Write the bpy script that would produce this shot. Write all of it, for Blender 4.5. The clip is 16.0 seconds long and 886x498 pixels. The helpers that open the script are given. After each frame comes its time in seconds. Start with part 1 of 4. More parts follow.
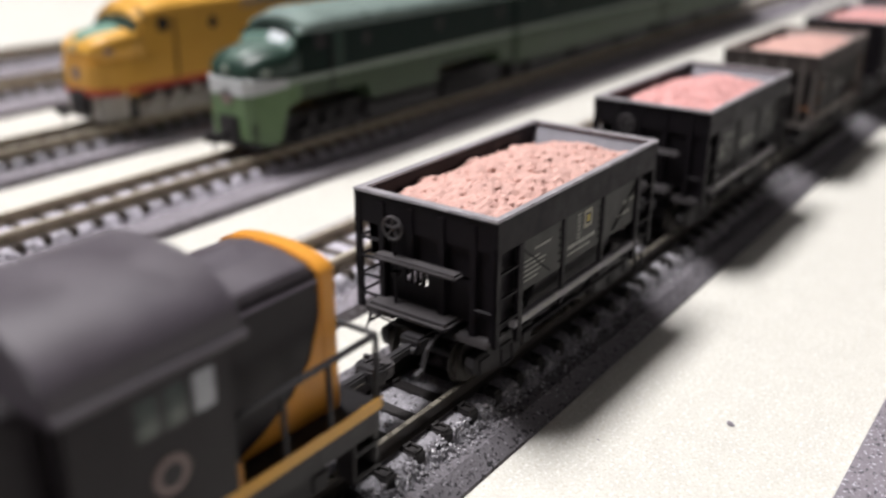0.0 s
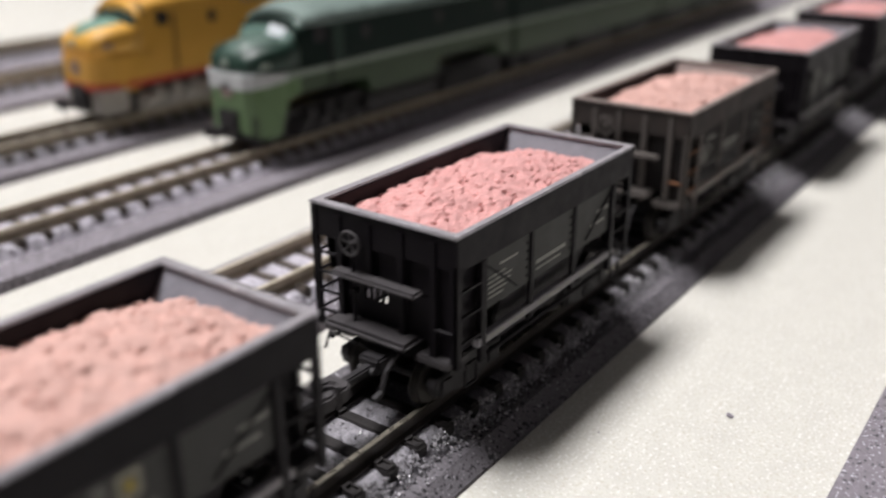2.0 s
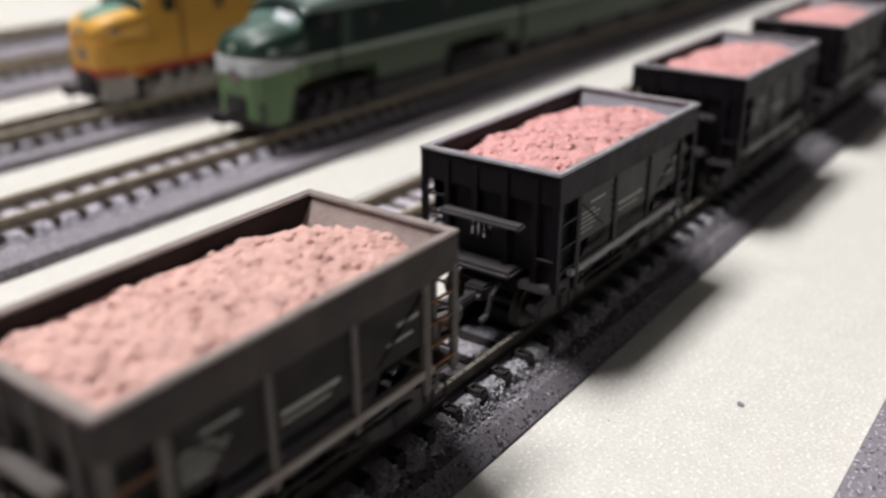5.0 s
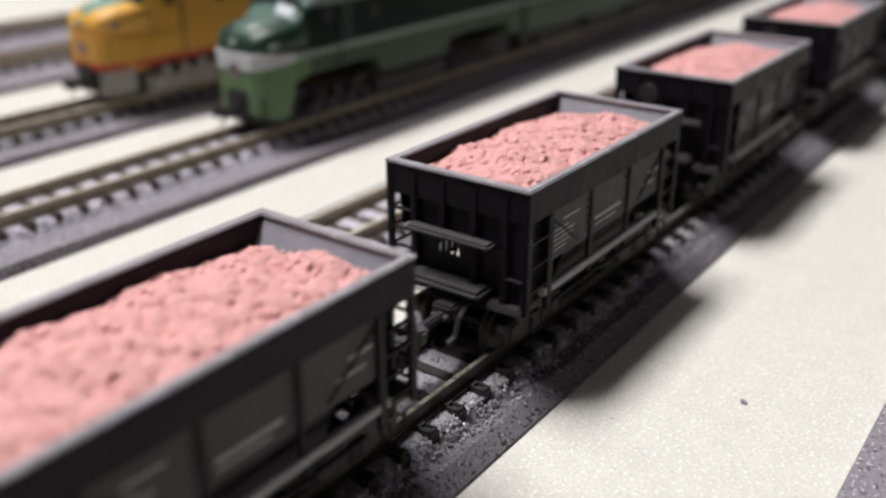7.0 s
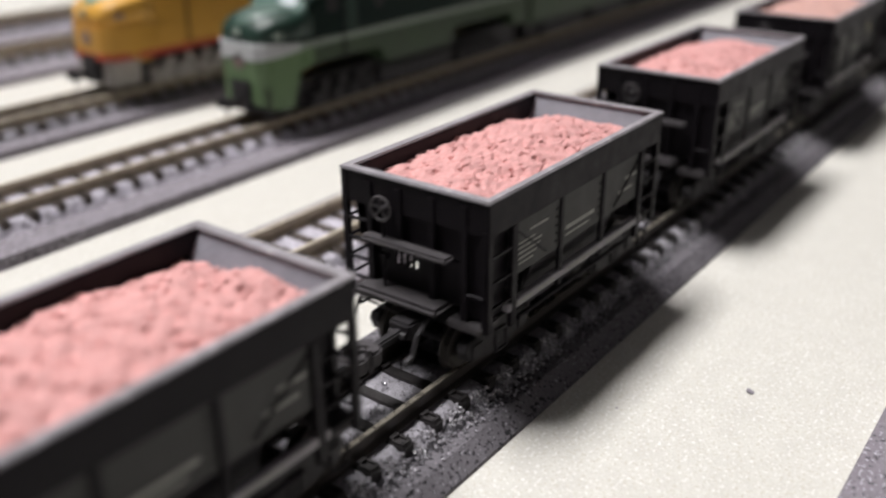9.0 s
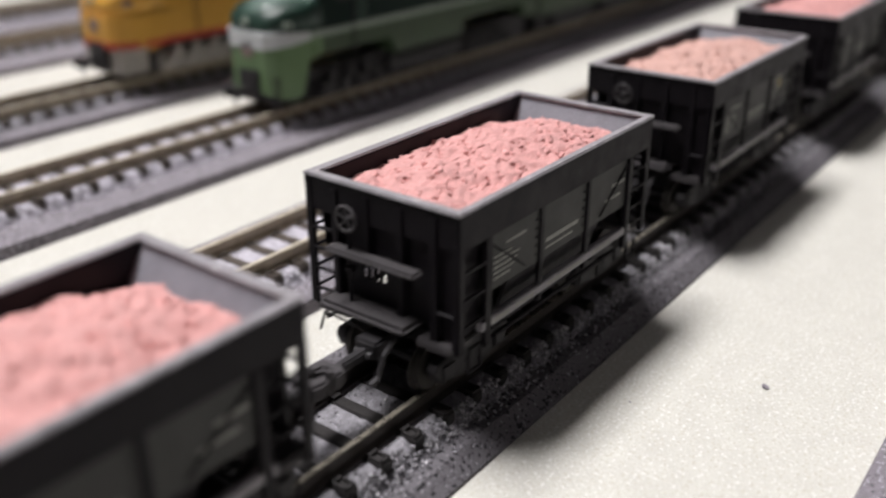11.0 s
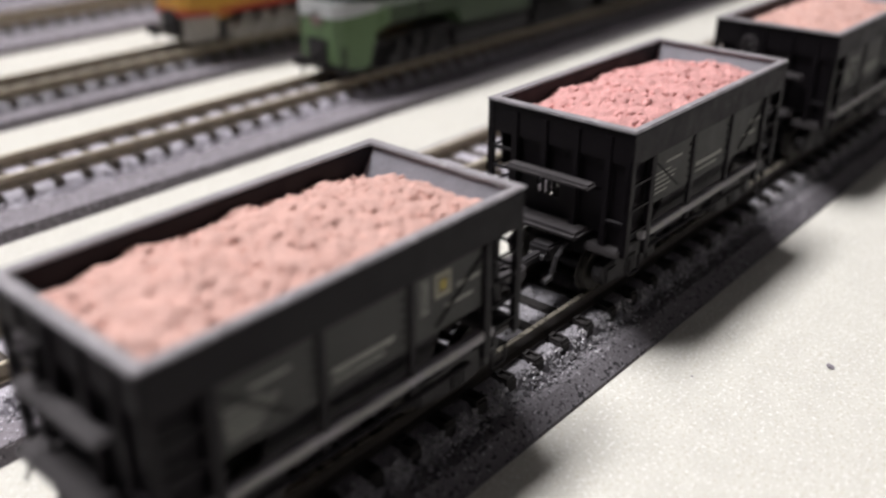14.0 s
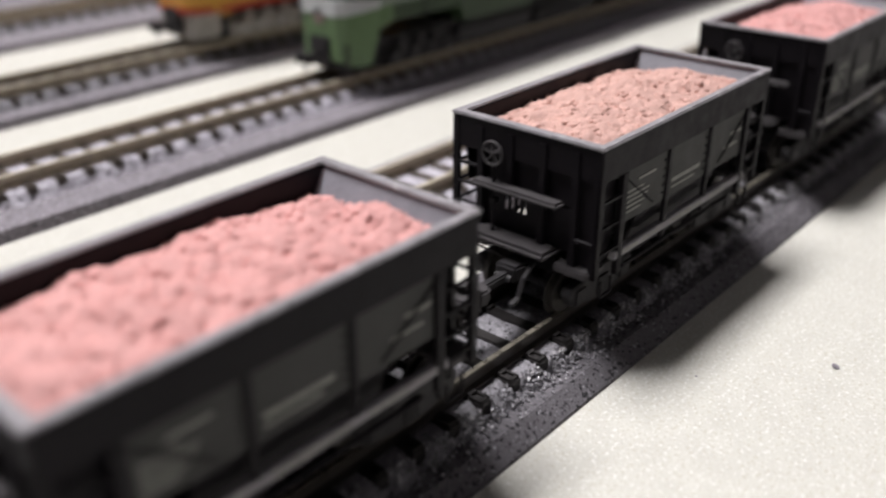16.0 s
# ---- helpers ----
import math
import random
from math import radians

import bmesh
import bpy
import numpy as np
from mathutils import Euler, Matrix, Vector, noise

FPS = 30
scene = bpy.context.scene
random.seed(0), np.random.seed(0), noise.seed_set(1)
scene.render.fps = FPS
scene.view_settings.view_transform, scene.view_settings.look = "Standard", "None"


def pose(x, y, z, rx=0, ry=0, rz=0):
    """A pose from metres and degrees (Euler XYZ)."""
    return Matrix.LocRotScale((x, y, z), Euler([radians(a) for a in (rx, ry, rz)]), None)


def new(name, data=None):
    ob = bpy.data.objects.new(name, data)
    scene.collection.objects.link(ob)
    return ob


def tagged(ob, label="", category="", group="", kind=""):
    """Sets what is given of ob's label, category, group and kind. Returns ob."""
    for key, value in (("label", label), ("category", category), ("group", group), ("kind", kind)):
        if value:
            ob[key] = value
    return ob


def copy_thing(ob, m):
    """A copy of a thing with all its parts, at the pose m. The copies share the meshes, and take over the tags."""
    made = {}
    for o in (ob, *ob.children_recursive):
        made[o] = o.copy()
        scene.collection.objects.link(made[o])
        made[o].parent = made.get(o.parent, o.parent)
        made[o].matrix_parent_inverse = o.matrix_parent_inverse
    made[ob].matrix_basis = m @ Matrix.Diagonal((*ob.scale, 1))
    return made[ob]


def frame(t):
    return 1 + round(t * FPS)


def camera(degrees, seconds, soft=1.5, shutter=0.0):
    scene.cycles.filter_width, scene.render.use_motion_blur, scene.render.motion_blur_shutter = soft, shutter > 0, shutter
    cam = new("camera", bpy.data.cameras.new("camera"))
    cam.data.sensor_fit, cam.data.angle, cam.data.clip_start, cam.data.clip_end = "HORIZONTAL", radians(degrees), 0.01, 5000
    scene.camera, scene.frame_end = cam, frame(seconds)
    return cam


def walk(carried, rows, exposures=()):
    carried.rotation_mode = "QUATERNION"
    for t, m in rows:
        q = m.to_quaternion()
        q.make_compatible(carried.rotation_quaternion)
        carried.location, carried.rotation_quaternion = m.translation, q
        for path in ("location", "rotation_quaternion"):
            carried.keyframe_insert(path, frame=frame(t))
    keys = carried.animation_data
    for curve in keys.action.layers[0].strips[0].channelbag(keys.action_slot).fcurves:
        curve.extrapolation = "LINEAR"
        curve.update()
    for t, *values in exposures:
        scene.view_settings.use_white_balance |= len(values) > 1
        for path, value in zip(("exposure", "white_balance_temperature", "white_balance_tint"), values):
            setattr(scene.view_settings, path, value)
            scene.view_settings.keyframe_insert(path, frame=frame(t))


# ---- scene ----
MM = 0.001
cam = camera(51.98, 16.0, soft=2.2, shutter=0.5)
cam.data.dof.use_dof = True
cam.data.dof.focus_distance = 0.101
cam.data.dof.aperture_fstop = 16.0
# seconds, x, y, z, yaw, pitch, roll
ROWS = [
    (0.0, -0.07499, -0.05730, 0.05967, -53.80, -21.95, -0.03),
    (0.5, -0.07576, -0.05763, 0.06039, -53.85, -22.20, 0.08),
    (1.0, -0.07521, -0.05722, 0.05997, -53.89, -22.17, 0.08),
    (1.5, -0.07512, -0.05725, 0.06013, -53.89, -22.35, 0.14),
    (2.0, -0.07525, -0.05747, 0.06031, -53.90, -22.55, 0.26),
    (2.5, -0.07438, -0.05698, 0.06034, -53.81, -22.99, 0.48),
    (3.0, -0.07406, -0.05662, 0.06047, -53.76, -23.37, 0.66),
    (3.5, -0.07483, -0.05680, 0.05932, -53.65, -22.90, 0.11),
    (4.0, -0.07485, -0.05697, 0.05951, -53.53, -23.09, 0.27),
    (6.5, -0.07506, -0.05626, 0.06039, -53.52, -23.64, 0.22),
    (7.0, -0.07477, -0.05618, 0.06068, -53.52, -23.92, 0.33),
    (7.5, -0.07439, -0.05632, 0.06073, -53.43, -24.13, 0.56),
    (8.0, -0.07321, -0.05582, 0.05911, -53.14, -24.04, 0.35),
    (8.5, -0.07364, -0.05583, 0.05990, -53.20, -24.41, 0.66),
    (9.0, -0.07422, -0.05613, 0.05967, -53.16, -24.28, 0.47),
    (9.5, -0.07403, -0.05610, 0.05916, -53.09, -24.22, 0.39),
    (10.0, -0.07375, -0.05559, 0.05899, -53.18, -24.39, 0.37),
    (12.5, -0.07425, -0.05429, 0.05818, -50.92, -25.62, 0.07),
    (13.0, -0.07414, -0.05419, 0.05839, -50.14, -26.35, 0.29),
    (13.5, -0.07526, -0.05407, 0.05833, -49.27, -26.51, 0.23),
    (14.0, -0.07592, -0.05448, 0.05830, -48.94, -26.13, -0.01),
    (14.5, -0.07701, -0.05426, 0.05814, -48.78, -25.77, -0.56),
    (15.0, -0.07623, -0.05402, 0.05801, -48.86, -25.78, -0.44),
    (15.5, -0.07596, -0.05379, 0.05819, -48.96, -26.04, -0.36),
    (16.0, -0.07566, -0.05405, 0.05850, -48.82, -26.37, 0.07),
]
walk(cam, [(t, pose(x, y, z, 90 + pitch, roll, yaw)) for t, x, y, z, yaw, pitch, roll in ROWS],
     exposures=[(0.0, 0.27), (0.5, 0.03), (1.2, 0.08), (16.0, 0.07)])

# how far the train has rolled towards -x at each time
ROLLED = [(0.0, -0.00000), (0.5, 0.01679), (1.0, 0.03350), (1.5, 0.05036), (2.0, 0.06757), (2.5, 0.08478), (3.0, 0.10193),
          (3.5, 0.11908), (4.0, 0.13603), (6.5, 0.21991), (7.0, 0.23704), (7.5, 0.25441), (8.0, 0.27170), (8.5, 0.28864),
          (9.0, 0.30559), (9.5, 0.32250), (10.0, 0.33935), (12.5, 0.42370), (13.0, 0.44056), (13.5, 0.45739), (14.0, 0.47431),
          (14.5, 0.49132), (15.0, 0.50832), (15.5, 0.52513), (16.0, 0.54161)]

# ---- light ----
world = bpy.data.worlds.new("room_air")
scene.world = world
world.use_nodes = True
world.node_tree.nodes["Background"].inputs[0].default_value = (0.8, 0.85, 1.0, 1)
world.node_tree.nodes["Background"].inputs[1].default_value = 0.02
LAMP_POWER = 37.8
CEILING = 1.55


# ---- materials ----
def mat(name, color, rough=0.6, metal=0.0, var=0.25, scale=900.0, fine=5000.0, bump=0.15, spots=None,
        dust=None, dust_amount=0.4, spread=0.0, coat=0.0, gloss=0.35):
    m = bpy.data.materials.new(name)
    m.use_nodes = True
    nt = m.node_tree
    bs = nt.nodes["Principled BSDF"]
    tc = nt.nodes.new("ShaderNodeTexCoord")
    n1 = nt.nodes.new("ShaderNodeTexNoise")
    n1.inputs["Scale"].default_value, n1.inputs["Detail"].default_value = scale, 5
    n2 = nt.nodes.new("ShaderNodeTexNoise")
    n2.inputs["Scale"].default_value, n2.inputs["Detail"].default_value = fine, 3
    for n in (n1, n2):
        nt.links.new(tc.outputs["Object"], n.inputs["Vector"])
    ramp = nt.nodes.new("ShaderNodeMapRange")
    ramp.inputs["From Min"].default_value, ramp.inputs["From Max"].default_value = 0.3, 0.7
    ramp.inputs["To Min"].default_value, ramp.inputs["To Max"].default_value = 1 - var, 1 + var
    add = nt.nodes.new("ShaderNodeMath")
    add.operation = "MULTIPLY_ADD"
    nt.links.new(n2.outputs["Fac"], add.inputs[0])
    add.inputs[1].default_value = 0.5
    half = nt.nodes.new("ShaderNodeMath")
    half.operation = "MULTIPLY"
    half.inputs[1].default_value = 0.5
    nt.links.new(n1.outputs["Fac"], half.inputs[0])
    nt.links.new(half.outputs[0], add.inputs[2])
    nt.links.new(add.outputs[0], ramp.inputs["Value"])
    mul = nt.nodes.new("ShaderNodeMix")
    mul.data_type, mul.blend_type = "RGBA", "MULTIPLY"
    mul.inputs["Factor"].default_value = 1
    mul.inputs["A"].default_value = (*color, 1)
    nt.links.new(ramp.outputs["Result"], mul.inputs["B"])
    col = mul.outputs["Result"]
    if spread:
        info = nt.nodes.new("ShaderNodeNewGeometry")
        r2 = nt.nodes.new("ShaderNodeMapRange")
        r2.inputs["To Min"].default_value, r2.inputs["To Max"].default_value = 1 - spread, 1 + spread
        nt.links.new(info.outputs["Random Per Island"], r2.inputs["Value"])
        m3 = nt.nodes.new("ShaderNodeMix")
        m3.data_type, m3.blend_type = "RGBA", "MULTIPLY"
        m3.inputs["Factor"].default_value = 1
        nt.links.new(col, m3.inputs["A"])
        nt.links.new(r2.outputs["Result"], m3.inputs["B"])
        col = m3.outputs["Result"]
    for k, (tone, sc, lim) in enumerate(spots or ()):
        v = nt.nodes.new("ShaderNodeTexNoise")
        v.inputs["Scale"].default_value, v.inputs["Detail"].default_value = sc, 1.5
        sh = nt.nodes.new("ShaderNodeVectorMath")
        sh.operation = "ADD"
        sh.inputs[1].default_value = (0.37 * (k + 1), 0.11, 0.05)
        nt.links.new(tc.outputs["Object"], sh.inputs[0])
        nt.links.new(sh.outputs[0], v.inputs["Vector"])
        st = nt.nodes.new("ShaderNodeMapRange")
        st.inputs["From Min"].default_value, st.inputs["From Max"].default_value = lim, lim + 0.06
        nt.links.new(v.outputs["Fac"], st.inputs["Value"])
        mx = nt.nodes.new("ShaderNodeMix")
        mx.data_type = "RGBA"
        nt.links.new(st.outputs["Result"], mx.inputs["Factor"])
        nt.links.new(col, mx.inputs["A"])
        mx.inputs["B"].default_value = (*tone, 1)
        col = mx.outputs["Result"]
    if dust:
        v = nt.nodes.new("ShaderNodeTexNoise")
        v.inputs["Scale"].default_value, v.inputs["Detail"].default_value = scale * 0.4, 6
        nt.links.new(tc.outputs["Object"], v.inputs["Vector"])
        st = nt.nodes.new("ShaderNodeMapRange")
        st.inputs["From Min"].default_value, st.inputs["From Max"].default_value = 0.35, 0.75
        st.inputs["To Max"].default_value = dust_amount
        nt.links.new(v.outputs["Fac"], st.inputs["Value"])
        mx = nt.nodes.new("ShaderNodeMix")
        mx.data_type = "RGBA"
        nt.links.new(st.outputs["Result"], mx.inputs["Factor"])
        nt.links.new(col, mx.inputs["A"])
        mx.inputs["B"].default_value = (*dust, 1)
        col = mx.outputs["Result"]
    nt.links.new(col, bs.inputs["Base Color"])
    rr = nt.nodes.new("ShaderNodeMapRange")
    rr.inputs["From Min"].default_value, rr.inputs["From Max"].default_value = 0.3, 0.7
    rr.inputs["To Min"].default_value, rr.inputs["To Max"].default_value = max(0.02, rough - 0.1), min(1, rough + 0.1)
    nt.links.new(n1.outputs["Fac"], rr.inputs["Value"])
    bs.inputs["Specular IOR Level"].default_value = gloss
    nt.links.new(rr.outputs["Result"], bs.inputs["Roughness"])
    bs.inputs["Metallic"].default_value = metal
    bs.inputs["Coat Weight"].default_value = coat
    if bump:
        b = nt.nodes.new("ShaderNodeBump")
        b.inputs["Strength"].default_value, b.inputs["Distance"].default_value = bump, 0.0003
        nt.links.new(n2.outputs["Fac"], b.inputs["Height"])
        nt.links.new(b.outputs["Normal"], bs.inputs["Normal"])
    return m


def glow(name, color, strength):
    m = bpy.data.materials.new(name)
    m.use_nodes = True
    bs = m.node_tree.nodes["Principled BSDF"]
    bs.inputs["Base Color"].default_value = (0.8, 0.8, 0.8, 1)
    bs.inputs["Emission Color"].default_value = (*color, 1)
    bs.inputs["Emission Strength"].default_value = strength
    return m


M_TABLE = mat("cream_painted_board", (0.58, 0.567, 0.52), 0.5, var=0.09, scale=300, fine=2600, bump=0.5,
              spots=[((0.52, 0.495, 0.43), 2300, 0.58), ((0.72, 0.71, 0.68), 2100, 0.60)])
M_BED = mat("speckled_rubber", (0.212, 0.192, 0.215), 0.8, var=0.2, scale=600, fine=3500, bump=0.6,
            spots=[((0.06, 0.055, 0.065), 1900, 0.60), ((0.58, 0.56, 0.62), 2100, 0.62)])
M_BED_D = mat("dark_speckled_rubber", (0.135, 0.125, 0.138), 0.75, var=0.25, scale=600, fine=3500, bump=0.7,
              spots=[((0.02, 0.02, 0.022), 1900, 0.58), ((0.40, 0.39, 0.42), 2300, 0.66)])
M_GRIT = mat("pale_ballast", (0.56, 0.54, 0.585), 0.35, var=0.3, scale=1500, fine=6000, bump=0.3, spread=0.55)
M_GRIT_BED = mat("packed_pale_ballast", (0.50, 0.475, 0.53), 0.6, var=0.45, scale=1500, fine=4500, bump=0.8)
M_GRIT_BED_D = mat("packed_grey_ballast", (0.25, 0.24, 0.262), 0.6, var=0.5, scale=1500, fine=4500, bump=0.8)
M_TIE = mat("black_plastic_tie", (0.017, 0.0145, 0.0145), 0.6, var=0.4, scale=900, fine=5000, bump=0.3)
M_TIE_B = mat("brown_plastic_tie", (0.075, 0.06, 0.05), 0.6, var=0.4, scale=900, fine=5000, bump=0.3)
M_RAIL = mat("tarnished_rail", (0.42, 0.36, 0.27), 0.5, 0.25, var=0.3, scale=700, fine=3000, bump=0.1)
M_RAIL_D = mat("dark_brown_rail", (0.042, 0.036, 0.032), 0.45, 0.4, var=0.3, scale=700, fine=3000, bump=0.1)
M_HEAD = mat("polished_rail_head", (0.72, 0.65, 0.52), 0.35, 0.35, var=0.15, scale=900, fine=6000, bump=0.05)
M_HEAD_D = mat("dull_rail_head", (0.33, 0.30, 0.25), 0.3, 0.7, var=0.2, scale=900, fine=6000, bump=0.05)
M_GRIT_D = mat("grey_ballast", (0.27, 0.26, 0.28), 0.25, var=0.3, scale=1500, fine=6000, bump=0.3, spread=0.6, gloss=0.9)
M_BLACK = mat("black_car_plastic", (0.0095, 0.0078, 0.0100), 0.5, var=0.35, scale=500, fine=4000, bump=0.12, dust=(0.016, 0.0135, 0.016), dust_amount=0.3, gloss=0.12)
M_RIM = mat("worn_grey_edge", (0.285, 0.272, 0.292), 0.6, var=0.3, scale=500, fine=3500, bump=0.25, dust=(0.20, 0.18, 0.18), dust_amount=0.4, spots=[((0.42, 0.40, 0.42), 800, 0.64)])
M_STEP = mat("dusty_black_step", (0.055, 0.05, 0.053), 0.65, var=0.35, scale=600, fine=3500, bump=0.25)
M_PANEL = mat("dusty_side_panel", (0.036, 0.036, 0.034), 0.6, var=0.25, scale=400, fine=3500, bump=0.12)
M_INSIDE = mat("grey_car_inside", (0.20, 0.20, 0.228), 0.55, var=0.2, scale=400, fine=3000, bump=0.12)
M_RUSTY = mat("weathered_brown_car", (0.032, 0.027, 0.026), 0.75, var=0.35, scale=450, fine=3500, bump=0.25, dust=(0.10, 0.075, 0.065), dust_amount=0.45)
M_RUSTY_D = mat("dark_brown_sheet", (0.013, 0.011, 0.0115), 0.75, var=0.35, scale=450, fine=3500, bump=0.25, dust=(0.06, 0.048, 0.044), dust_amount=0.3, gloss=0.2)
M_POST_R = mat("dusty_grey_brown_frame", (0.105, 0.092, 0.086), 0.75, var=0.35, scale=500, fine=3500, bump=0.25)
M_RUST = mat("orange_rust", (0.20, 0.09, 0.045), 0.8, var=0.4, scale=700, fine=4000, bump=0.3)
M_RIM_R = mat("dusty_tan_edge", (0.24, 0.20, 0.185), 0.7, var=0.3, scale=500, fine=3500, bump=0.25)
M_INSIDE_R = mat("dusty_tan_inside", (0.27, 0.215, 0.20), 0.7, var=0.25, scale=400, fine=3000, bump=0.15)
M_LETTER = mat("faded_white_lettering", (0.27, 0.27, 0.245), 0.6, var=0.3, scale=900, fine=4000, bump=0.05)
M_PALE_MARK = mat("dull_pale_paint", (0.34, 0.32, 0.25), 0.6, var=0.3, scale=900, fine=4000, bump=0.05)
M_YMARK = mat("yellow_mark", (0.55, 0.42, 0.08), 0.6, var=0.2)
M_ORE = mat("pink_crushed_ore", (0.62, 0.325, 0.31), 0.75, var=0.2, scale=500, fine=4000, bump=0.25, spread=0.12)
M_ORE_B = mat("tan_crushed_ore", (0.58, 0.36, 0.315), 0.75, var=0.2, scale=500, fine=4000, bump=0.25, spread=0.12)
M_STEEL = mat("dull_steel_wheel", (0.05, 0.046, 0.042), 0.45, 0.5, var=0.2)
M_LOCO = mat("dark_grey_loco_paint", (0.018, 0.015, 0.017), 0.42, var=0.25, scale=350, fine=3000, bump=0.06, gloss=0.18)
M_ROOF = mat("grey_loco_roof", (0.060, 0.050, 0.063), 0.48, var=0.2, scale=220, fine=3000, bump=0.05, dust=(0.12, 0.10, 0.11), dust_amount=0.2, gloss=0.8)
M_ORANGE = mat("orange_yellow_paint", (0.62, 0.27, 0.035), 0.4, var=0.12, scale=400, bump=0.05)
M_YELLOW = mat("armour_yellow_paint", (0.62, 0.33, 0.055), 0.4, var=0.08, scale=300, bump=0.04)
M_RED = mat("red_stripe_paint", (0.42, 0.06, 0.03), 0.4, var=0.1)
M_GREEN_D = mat("dark_green_paint", (0.014, 0.036, 0.026), 0.4, var=0.15, scale=300, bump=0.03)
# roof green made pale so that the colour carries the sheen from above
M_GREEN_R = mat("green_roof_painted_sheen", (0.19, 0.245, 0.225), 0.35, var=0.2, scale=300, bump=0.05, gloss=0.5)
M_GREEN_L = mat("light_green_paint", (0.125, 0.20, 0.095), 0.35, var=0.12, scale=300, bump=0.04)
# light green darkened for the side skirts: their shade is in the colour
M_GREEN_M = mat("shaded_light_green_paint", (0.042, 0.068, 0.035), 0.4, var=0.25, scale=250, bump=0.06)
M_WHITE = mat("pale_stripe_paint", (0.50, 0.52, 0.52), 0.4, var=0.08, bump=0.03)
M_EMBLEM = mat("dull_pink_grey_paint", (0.22, 0.16, 0.15), 0.5, var=0.2)
M_GREYT = mat("grey_truck_plastic", (0.34, 0.32, 0.29), 0.6, var=0.35, scale=700, bump=0.3)
M_DARK = mat("dark_running_gear", (0.020, 0.018, 0.020), 0.55, var=0.4, scale=700, bump=0.2)
M_STRIPE_G = mat("muted_pale_green_stripe", (0.27, 0.32, 0.27), 0.4, var=0.2, bump=0.04)
# paler copy of the dark green: lamp reflection on the nose top, as colour
M_GREEN_N = mat("green_nose_painted_sheen", (0.085, 0.13, 0.11), 0.35, var=0.2, scale=300, bump=0.05, gloss=0.5)
# dark green again, blackened for the body sides that face away from the lamp
M_GREEN_S = mat("shaded_dark_green_paint", (0.009, 0.019, 0.015), 0.5, var=0.25, scale=300, bump=0.05, gloss=0.12)
M_TEAL = mat("teal_antiglare_paint", (0.13, 0.25, 0.20), 0.45, var=0.12, bump=0.04)
M_ROOF_G = mat("brownish_grey_roof", (0.24, 0.20, 0.19), 0.5, var=0.2, scale=300, bump=0.1)
# pale colour for glass that mirrors the bright room
M_GLASS = mat("glazing_painted_reflection", (0.36, 0.37, 0.39), 0.06, var=0.1, bump=0.0)
M_GLASS_G = mat("green_tinted_glazing", (0.10, 0.16, 0.135), 0.1, var=0.1, bump=0.0)
M_GLASS_D = mat("dark_window_glazing", (0.03, 0.045, 0.035), 0.08, var=0.1, bump=0.0, gloss=0.6)
# near-white base colour stands in for the lamp's glare on the glass
M_GLASS_B = mat("windscreen_painted_glare", (0.60, 0.64, 0.66), 0.05, var=0.05, bump=0.0, coat=1.0)
M_WALL = mat("room_paint", (0.54, 0.53, 0.55), 0.8, var=0.05, scale=3, fine=60, bump=0.05)
M_FLOOR = mat("room_floor_vinyl", (0.12, 0.12, 0.12), 0.5, var=0.1, scale=4, fine=90, bump=0.05)
M_TUBE = glow("lamp_diffuser", (1.0, 0.98, 0.97), 5.0)


# ---- mesh helpers ----
def mesh_of(bm, name, material, smooth=False):
    me = bpy.data.meshes.new(name)
    bmesh.ops.recalc_face_normals(bm, faces=bm.faces)
    bm.to_mesh(me)
    bm.free()
    me.materials.append(material)
    if smooth:
        for p in me.polygons:
            p.use_smooth = True
    return me


def part(name, bm, material, parent, label="", smooth=False):
    ob = new(name, mesh_of(bm, name, material, smooth))
    ob.parent = parent
    if label:
        tagged(ob, label)
    return ob


def box(x0, x1, y0, y1, z0, z1, bevel=0.0, bm=None):
    """A box in millimetres, its edges rounded by bevel, put into bm or into a new bmesh."""
    b = bmesh.new()
    bmesh.ops.create_cube(b, size=1)
    for v in b.verts:
        v.co = Vector(((x0 + x1) / 2 + v.co.x * (x1 - x0), (y0 + y1) / 2 + v.co.y * (y1 - y0), (z0 + z1) / 2 + v.co.z * (z1 - z0))) * MM
    if bevel:
        bmesh.ops.bevel(b, geom=b.edges[:], offset=bevel * MM, segments=2, affect="EDGES", clamp_overlap=True)
    return into(bm, b)


def into(bm, b):
    if bm is None:
        return b
    me = bpy.data.meshes.new("tmp")
    b.to_mesh(me)
    b.free()
    bm.from_mesh(me)
    bpy.data.meshes.remove(me)
    return bm


def rod(a, c, r, n=8, bm=None, r2=None):
    """A round bar from a to c, in millimetres."""
    a, c = Vector(a) * MM, Vector(c) * MM
    b = bmesh.new()
    bmesh.ops.create_cone(b, cap_ends=True, segments=n, radius1=r * MM, radius2=(r if r2 is None else r2) * MM, depth=(c - a).length)
    q = (c - a).to_track_quat("Z", "Y").to_matrix().to_4x4()
    bmesh.ops.transform(b, matrix=Matrix.Translation((a + c) / 2) @ q, verts=b.verts)
    return into(bm, b)


